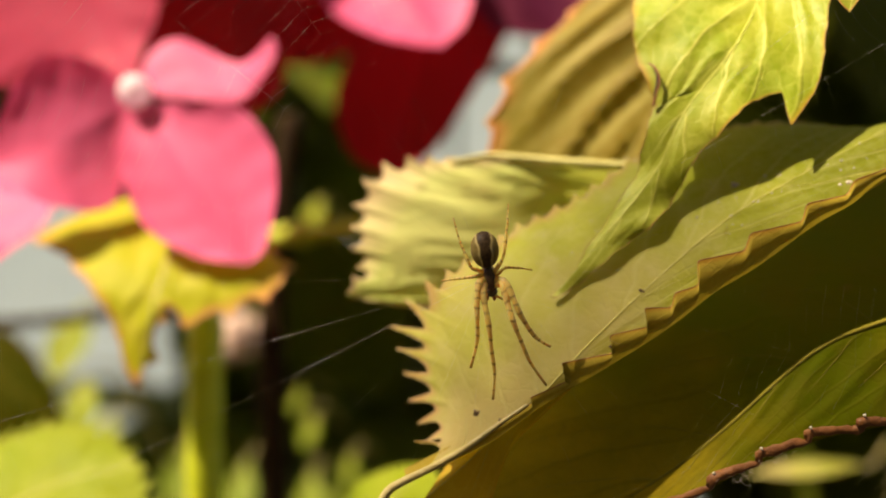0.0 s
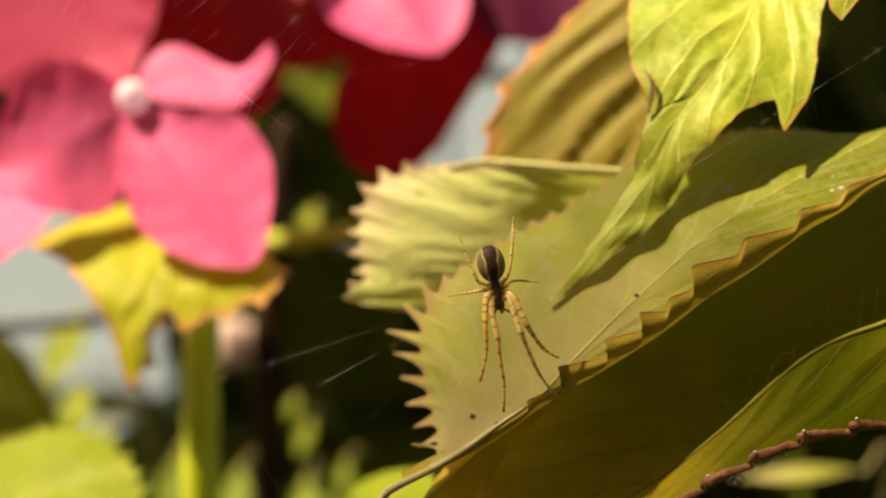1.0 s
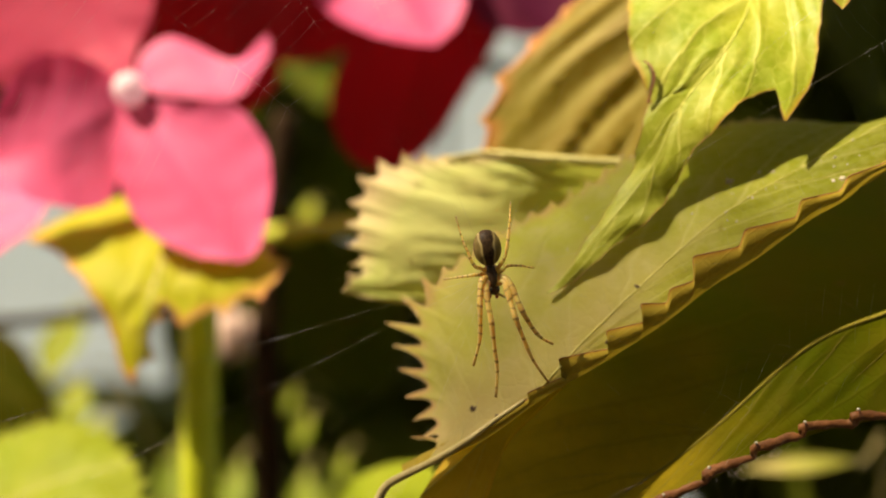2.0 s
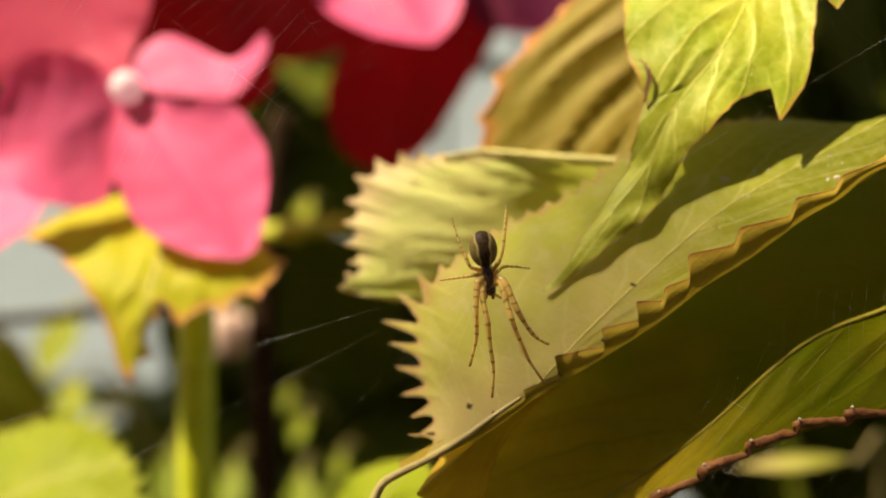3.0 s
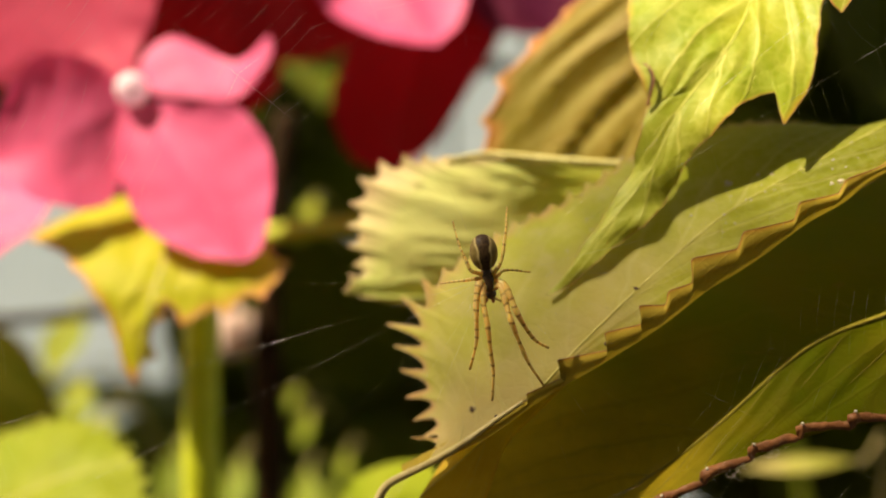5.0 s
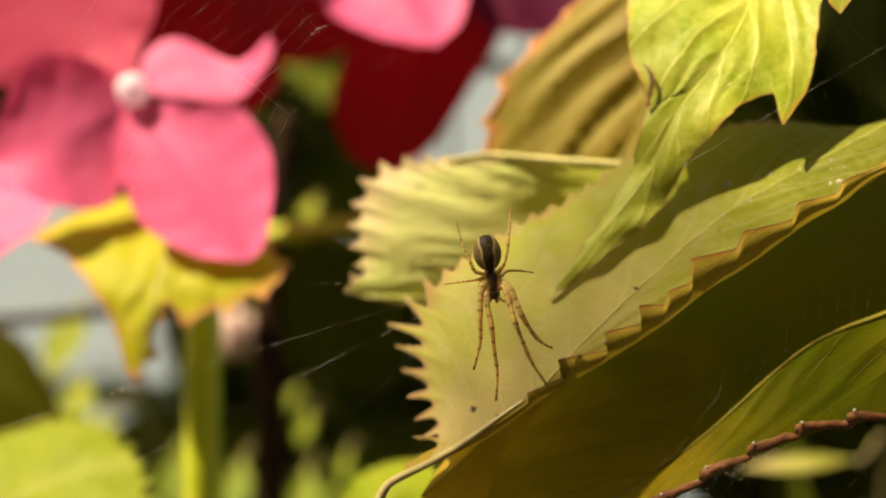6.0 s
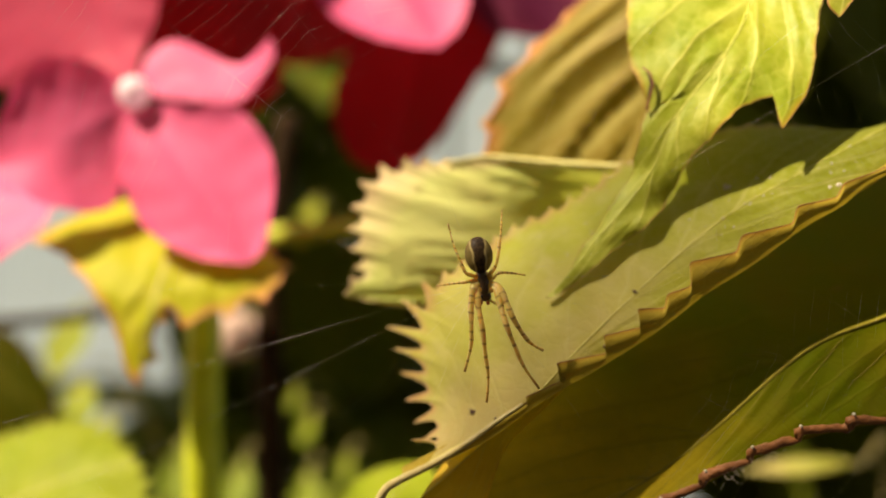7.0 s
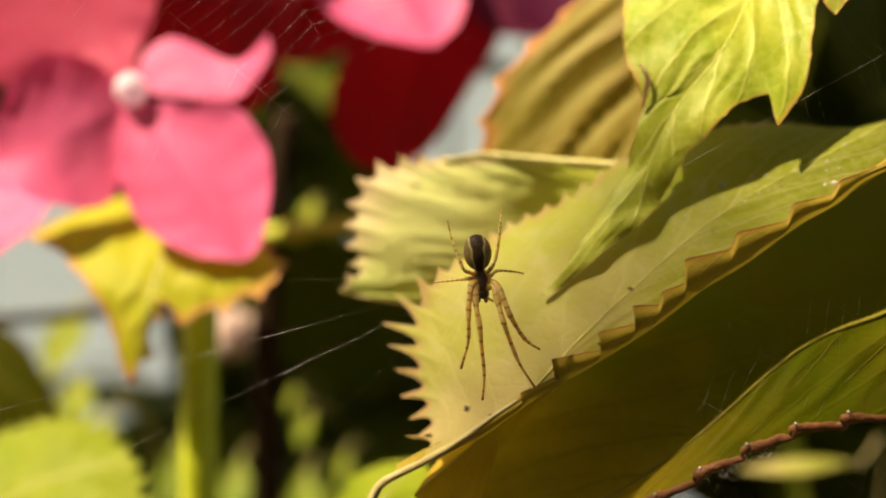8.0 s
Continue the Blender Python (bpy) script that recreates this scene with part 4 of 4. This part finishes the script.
def shoots():
    """Small sunlit leaves on thin shoots, between the flowers and the shrub."""
    rng = np.random.default_rng(12)
    for at, size in (((-110.4, 270.0, -26.2), 11), ((-105.5, 260.0, -43.5), 9), ((-67.7, 300.0, -78.3), 10), ((-45.1, 300.0, -57.8), 4.5), ((-51.0, 310.0, -49.6), 3.2), ((-32.6, 300.0, -70.2), 3.6), ((-45.7, 300.0, -79.0), 7), ((-40.9, 280.0, 11.8), 5), ((-36.5, 300.0, 58.9), 7), ((-88.7, 300.0, -75.0), 12), ((-105.1, 280.0, -59.7), 10)):
        x, y, z = at
        w, tilt = size * 0.55, rng.uniform(-0.4, 0.4)
        leaf("small sunlit young leaf deep in the shrub", [(x, y + 8, z + size), (x + tilt * size * 0.5, y, z), (x + tilt * size, y - 9, z - size)],
             [(x, y + 8, z + size), (x - w + tilt * size * 0.5, y - 1, z), (x + tilt * size, y - 9, z - size)], [(x, y + 8, z + size), (x + w + tilt * size * 0.5, y - 2, z), (x + tilt * size, y - 9, z - size)],
             YOUNG_LEAF if y > 280 else FRESH_LEAF, None, 0.1, VEIN, 0.3, [(x + 3, y + 60, z - size * 2), (x + 2, y + 25, z + size * 0.9), (x, y + 8, z + size)], 0.8, name="young_leaf", rows=40, cols=6, teeth=((2.5, 0.8), (2.5, 0.8)), veins=5, seed=int(size * 7))


shoots()


def bud():
    ob = thing("faded_bud", mm((-59.1, 260.0, -23.7)), "faded pale pink flower bud in the shade", "bud")
    for k, dx in enumerate((-2.0, 0.0, 2.0)):
        v, f = ball(mm((-59.1, 260.0, -23.7)) + np.array((dx, 1.0 * k - 1, 0.6 * (k % 2))) / 1000, (0.0038, 0.003, 0.0072 - 0.0006 * k), 10, 12, Euler((0, 0.12 * (k - 1), 0)))
        part("petal", v, f, FADED, ob)


bud()


# ---- the rest of the shrub, deep behind ----
def bush(label, seed, far, spread, tall, count, sizes):
    """A shrub: leaves that share four shapes, and bare branches."""
    rng = np.random.default_rng(seed)
    ob = thing("hydrangea_bush", (0, 0.45, 0.0), label, "shrub", "shrubs")
    shapes = []
    for k in range(4):
        s = np.linspace(0, 1, 26)
        length, wide = 0.085, 0.027 + 0.004 * k
        w = wide * np.sin(np.pi * s ** 0.85) ** 0.8 * (1 + 0.07 * ((s * 13) % 1.0))
        t = np.linspace(-1, 1, 9)
        x = w[:, None] * t[None]
        y = np.broadcast_to((s * length)[:, None], x.shape)
        z = -0.012 * (s ** 2)[:, None] - 0.25 * np.abs(x) + 0.0012 * np.sin((s[:, None] - 0.3 * np.abs(t)[None]) * 50)
        verts = np.stack([x, y, z], -1).reshape(-1, 3)
        uv = np.stack(np.meshgrid(s, (t + 1) / 2, indexing="ij"), -1).reshape(-1, 2)
        shapes.append((verts, grid_faces(26, 9), uv))
    meshes = []
    for k in range(count):
        x, y, z = rng.uniform(-spread, spread), rng.uniform(*far), rng.uniform(*tall)
        if keep_clear(x, y, z):
            continue
        m = Matrix.LocRotScale((x, y - 0.45, z + 1.0), Euler((rng.uniform(-1.4, 0.3), rng.uniform(-0.7, 0.7), rng.uniform(0, 6.28))), Vector((1, 1, 1)) * rng.uniform(*sizes))
        if in_gap(m):
            continue
        i = k % 4
        if len(meshes) <= i:
            made = part("leaf", shapes[i][0] + np.array((0, 0.45, 0)), shapes[i][1], BUSH_LEAF, ob, uvs=shapes[i][2], origin=(0, 0.45, 0))
            meshes.append(made.data)
        else:
            made = new("leaf", meshes[i])
            made.parent = ob
        made.matrix_local = m
    for k in range(9):
        x = rng.uniform(-spread, spread) * 0.9
        if -0.62 < x / (far[0] + 0.06) < -0.24:
            continue
        p = spline([(x * 800, far[0] * 1000 + 90 + 20 * k, -1000), (x * 900, far[0] * 1000 + 80 + 15 * k, -500), (x * 1000, far[0] * 1000 + 60 + 12 * k, 0), (x * 1080, far[0] * 1000 + 60 + 10 * k, 330)], 20)
        v, f, u = tube(p, np.linspace(5, 2.5, 20) / 1000, 10)
        part("branch", v, f, DARK_STEM, ob)


def keep_clear(x, y, z):
    """Gaps in the shrub, through which the wall shows."""
    u, v = x / y, z / y
    return (-0.76 < u < -0.27 and -0.27 < v < 0.17) or (-0.09 < u < 0.17 and 0.04 < v < 0.33)


def in_gap(m):
    """Whether a leaf at the pose m reaches into the narrow gap beside the red petals."""
    for along, across in itertools.product((0.0, 0.03, 0.06, 0.085), (-0.025, 0.0, 0.025)):
        p = m @ Vector((across, along, 0.0))
        far = p.y + 0.45
        if -0.035 < p.x / far < 0.12 and 0.06 < (p.z - 1.0) / far < 0.27:
            return True
    return False


bush("dense dark green hydrangea shrub behind the flowers", 8, (0.34, 0.58), 0.34, (-0.28, 0.36), 420, (1.0, 1.6))
bush("second dark green shrub close before the garden wall", 9, (0.70, 0.95), 0.50, (-0.45, 0.40), 360, (1.6, 2.4))


# ---- an unseen sapling, added so its sprig shades the web from the sun ----
SHADE_SAPLING_FOOT = Vector((-0.80, -0.32, 0.0))


def sapling():
    ob = thing("sapling", SHADE_SAPLING_FOOT, "unseen narrow-leaved sapling added to shade the web and pale leaf", "sapling")
    top = Vector(mm((6.0, 98.0, -10.0))) + TO_SUN * 1.25
    foot = SHADE_SAPLING_FOOT
    side = TO_SUN.cross(Vector((0, 0, 1))).normalized()
    up = side.cross(TO_SUN).normalized()
    bend = [foot, foot.lerp(top, 0.35) + Vector((-0.05, 0, 0.05)), foot.lerp(top, 0.75) + Vector((-0.04, 0, 0.05)), top - up * 0.03, top + up * 0.035]
    p = spline([(q.x * 1000, q.y * 1000, q.z * 1000 - 1000) for q in bend], 60)
    v, f, u = tube(p, np.linspace(6, 1.0, 60) / 1000, 8)
    part("trunk", v, f, DARK_STEM, ob)
    s, t = np.linspace(0, 1, 14)[:, None], np.linspace(-1, 1, 5)[None]
    for k in range(7):
        for sign, reach in ((-1, 0.062), (1, 0.013)):
            c = np.array(top + up * (-0.030 + 0.009 * k))
            a = sign * np.array(side)
            w = 0.0027 * np.sin(np.pi * (0.05 + 0.95 * s)) ** 0.5
            verts = c + (reach * s + 0 * t)[..., None] * a + (w * t + 0.004 * s ** 2)[..., None] * np.array(up) + (-0.006 * s ** 2 + 0 * t)[..., None] * np.array(TO_SUN)
            uv = np.stack(np.meshgrid(s[:, 0], (t[0] + 1) / 2, indexing="ij"), -1).reshape(-1, 2)
            part("leaf", verts.reshape(-1, 3), grid_faces(14, 5), FRESH_LEAF, ob, uvs=uv)
    return ob


SHADE_SAPLING = sapling()


# ---- the web and the spider ----
HUB = mm((3.4, 91.0, -2.4))


def spider():
    ob = thing("spider", HUB, "small brown orb spider hanging head down, banded amber legs", "spider")
    turn = Euler((0, radians(-8), 0))
    v, f = ball((0, 0, 0), (0.00138, 0.00118, 0.00182), 22, 26, None)
    v = v * (1 + 0.10 * (v[:, 2:3] / 0.00180))
    abdomen = part("abdomen", v, f, ABDOMEN, ob, "dark oval abdomen with a pale-edged band", origin=(0, 0, 0))
    abdomen.location = Vector(mm((3.0, 90.5, 0.0)) - HUB)
    abdomen.rotation_euler = turn
    v, f = ball(mm((3.4, 91.0, -2.6)), (0.00100, 0.0007, 0.00125), 14, 18, turn)
    part("front_body", v, f, CHEST, ob, "amber-edged chest")
    v, f = ball(mm((3.42, 90.55, -2.6)), (0.00060, 0.0004, 0.00120), 14, 18, turn)
    part("back_shield", v, f, SHELL, ob, "glossy dark shield on the chest")
    v, f = ball(mm((3.7, 91.2, -3.9)), (0.00058, 0.00055, 0.0006), 12, 14, turn)
    part("head", v, f, SHELL, ob)
    for x in (844, 856):
        v, f = ball(mm((3.5, 91.2, -4.4)) + np.array(((x - 849) * 5.8e-5, 0, 0)), (0.00022, 0.00025, 0.00045), 8, 10, turn)
        part("jaw", v, f, JAW, ob, "red-brown jaw")
        v, f, u = tube(mm((3.5, 91.2, -4.0)) + np.linspace(0, 1, 8)[:, None] * np.array(((x - 849.5) * 0.00019, -0.0004, -0.0007)) , np.linspace(0.00018, 0.0001, 8), 8)
        part("feeler", v, f, LEG, ob, uvs=u)
    legs = [
        [(3.0, 90.8, -2.1), (2.2, 90.1, -1.8), (1.6, 89.7, -1.5), (1.0, 89.9, -0.1), (0.5, 90.3, 1.1), (-0.1, 91.0, 3.3)],
        [(3.8, 90.8, -2.1), (4.2, 90.1, -1.5), (4.7, 89.7, -0.5), (5.1, 90.1, 2.1), (5.2, 90.5, 3.4), (5.3, 91.0, 4.7)],
        [(3.0, 90.8, -2.4), (2.3, 90.1, -2.4), (1.5, 90.0, -2.5), (0.1, 90.5, -2.7), (-1.3, 91.0, -2.9)],
        [(3.9, 90.8, -2.4), (4.4, 90.1, -2.0), (4.9, 89.9, -1.6), (6.2, 90.5, -1.6), (7.6, 91.0, -1.8)],
        [(3.1, 90.8, -2.8), (2.5, 90.1, -2.9), (2.2, 89.5, -4.4), (2.2, 89.3, -6.5), (2.2, 90.0, -8.7), (1.6, 91.0, -11.4)],
        [(3.2, 90.8, -3.1), (2.8, 90.1, -3.5), (2.9, 89.5, -4.9), (3.3, 89.1, -7.1), (3.6, 89.7, -9.6), (3.9, 90.3, -11.9), (3.8, 91.0, -14.5)],
        [(4.1, 90.8, -3.1), (4.7, 90.1, -3.2), (5.1, 89.5, -4.9), (5.6, 89.1, -6.6), (6.4, 89.7, -8.6), (7.4, 90.3, -10.8), (9.0, 91.0, -13.1)],
        [(4.0, 90.8, -2.8), (4.8, 90.1, -2.9), (5.6, 89.5, -4.4), (6.2, 89.3, -5.8), (7.3, 89.9, -7.6), (8.2, 90.5, -8.6), (9.4, 91.0, -9.3)],
    ]
    for points in legs:
        p = spline(points, 48)
        s = np.linspace(0, 1, 48)
        long = len(points) > 5 and p[-1][2] < p[0][2]
        r = (0.45 if long else 0.27) * (1 - 0.72 * s ** 0.8) * (1 + 0.12 * np.cos(s * 2 * np.pi * 4)) / 1000
        v, f, u = tube(p, r, 8)
        part("leg", v, f, LEG, ob, uvs=u)
    return ob


def web():
    ob = thing("spider_web", HUB, "fine orb web glinting in the sun", "web")
    rng = np.random.default_rng(4)
    plane = Euler((radians(-1), 0, radians(-1))).to_matrix()
    mat = np.array(plane)

    def at(r, a):
        return HUB + np.stack([r * np.cos(a), 0.0004 + 0 * a, r * np.sin(a)], -1) @ mat.T

    count = 26
    angles = np.sort(np.arange(count) / count * 2 * np.pi + rng.uniform(-0.05, 0.05, count))
    for a in angles:
        s = np.linspace(0.002, 0.075, 12)
        # radials near these angles are thickened to imitate bright glints
        glint_thread = min(abs(a - b) for b in (0.62, 2.02, 2.35, 3.46, 3.72)) < 0.11
        v, f, u = tube(at(s, a + 0 * s), 0.0000085 if glint_thread else 0.0000034, 4, False)
        part("radial_thread", v, f, SILK, ob)
    radius = 0.024
    ring = np.concatenate([angles, [angles[0] + 2 * np.pi]])
    while radius < 0.066:
        grow = rng.uniform(0.0013, 0.0018)
        pts = []
        for k in range(count):
            a = np.linspace(ring[k], ring[k + 1], 5)[:-1]
            u = (a - ring[k]) / (ring[k + 1] - ring[k])
            r = radius + grow * a / (2 * np.pi) - radius * 0.02 * np.sin(np.pi * u)
            pts.append(at(r, a))
        around = np.concatenate([np.linspace(ring[k], ring[k + 1], 5)[:-1] for k in range(count)])
        # spiral thickened round 2.35 rad to bring out glints there
        v, f, u = tube(np.concatenate(pts), 0.0000026 + 0.0000055 * np.exp(-((around - 2.35) / 0.45) ** 2), 4, False)
        part("spiral_thread", v, f, SILK, ob)
        radius += grow
    return ob


SPIDER, WEB = spider(), web()


def motions():
    """The web sways in the breeze, and the spider with it: shifts in millimetres and a small tilt."""
    sway = [
        (0.0, 0.16, 0.17, 0.1), (0.5, 0.92, -0.09, 0.2), (1.0, 1.25, -0.83, 1.8), (1.5, 0.83, -0.04, 0.1),
        (3.0, 0.70, -0.36, 0.3), (3.5, 0.32, -0.83, 0.0), (4.0, 0.0, 0.0, 0.0), (4.5, 0.17, -0.26, 0.2),
        (6.0, 0.74, -0.34, 0.2), (6.5, -0.24, -0.28, -1.4), (7.0, -0.05, -0.20, 0.0), (7.5, 0.48, -0.86, -0.8), (8.0, 0.31, -0.38, -1.0),
    ]
    for ob in (SPIDER, WEB):
        walk(ob, [(t, pose(HUB[0] + x / 1100, HUB[1], HUB[2] + z / 1100, 0, -turn, 0)) for t, x, z, turn in sway])

    # the added sapling nods in gusts, and lets the sun through
    gusts = [(0.0, 0.10), (0.4, 0.0), (1.7, 0.0), (3.0, 0.08), (3.3, 0.06), (3.4, 0.25), (3.6, 0.08), (4.0, 0.12), (4.4, 0.04), (5.8, 0.08), (6.1, 0.11), (6.4, 0.06), (6.6, 0.06), (6.8, 0.10), (7.1, 0.13), (7.2, 1.0), (7.3, 0.35), (7.4, 0.13), (7.7, 0.14), (8.0, 0.20)]
    f = SHADE_SAPLING_FOOT
    walk(SHADE_SAPLING, [(t, pose(f.x, f.y, f.z, a, 0.5 * a, 0)) for t, a in gusts])


motions()
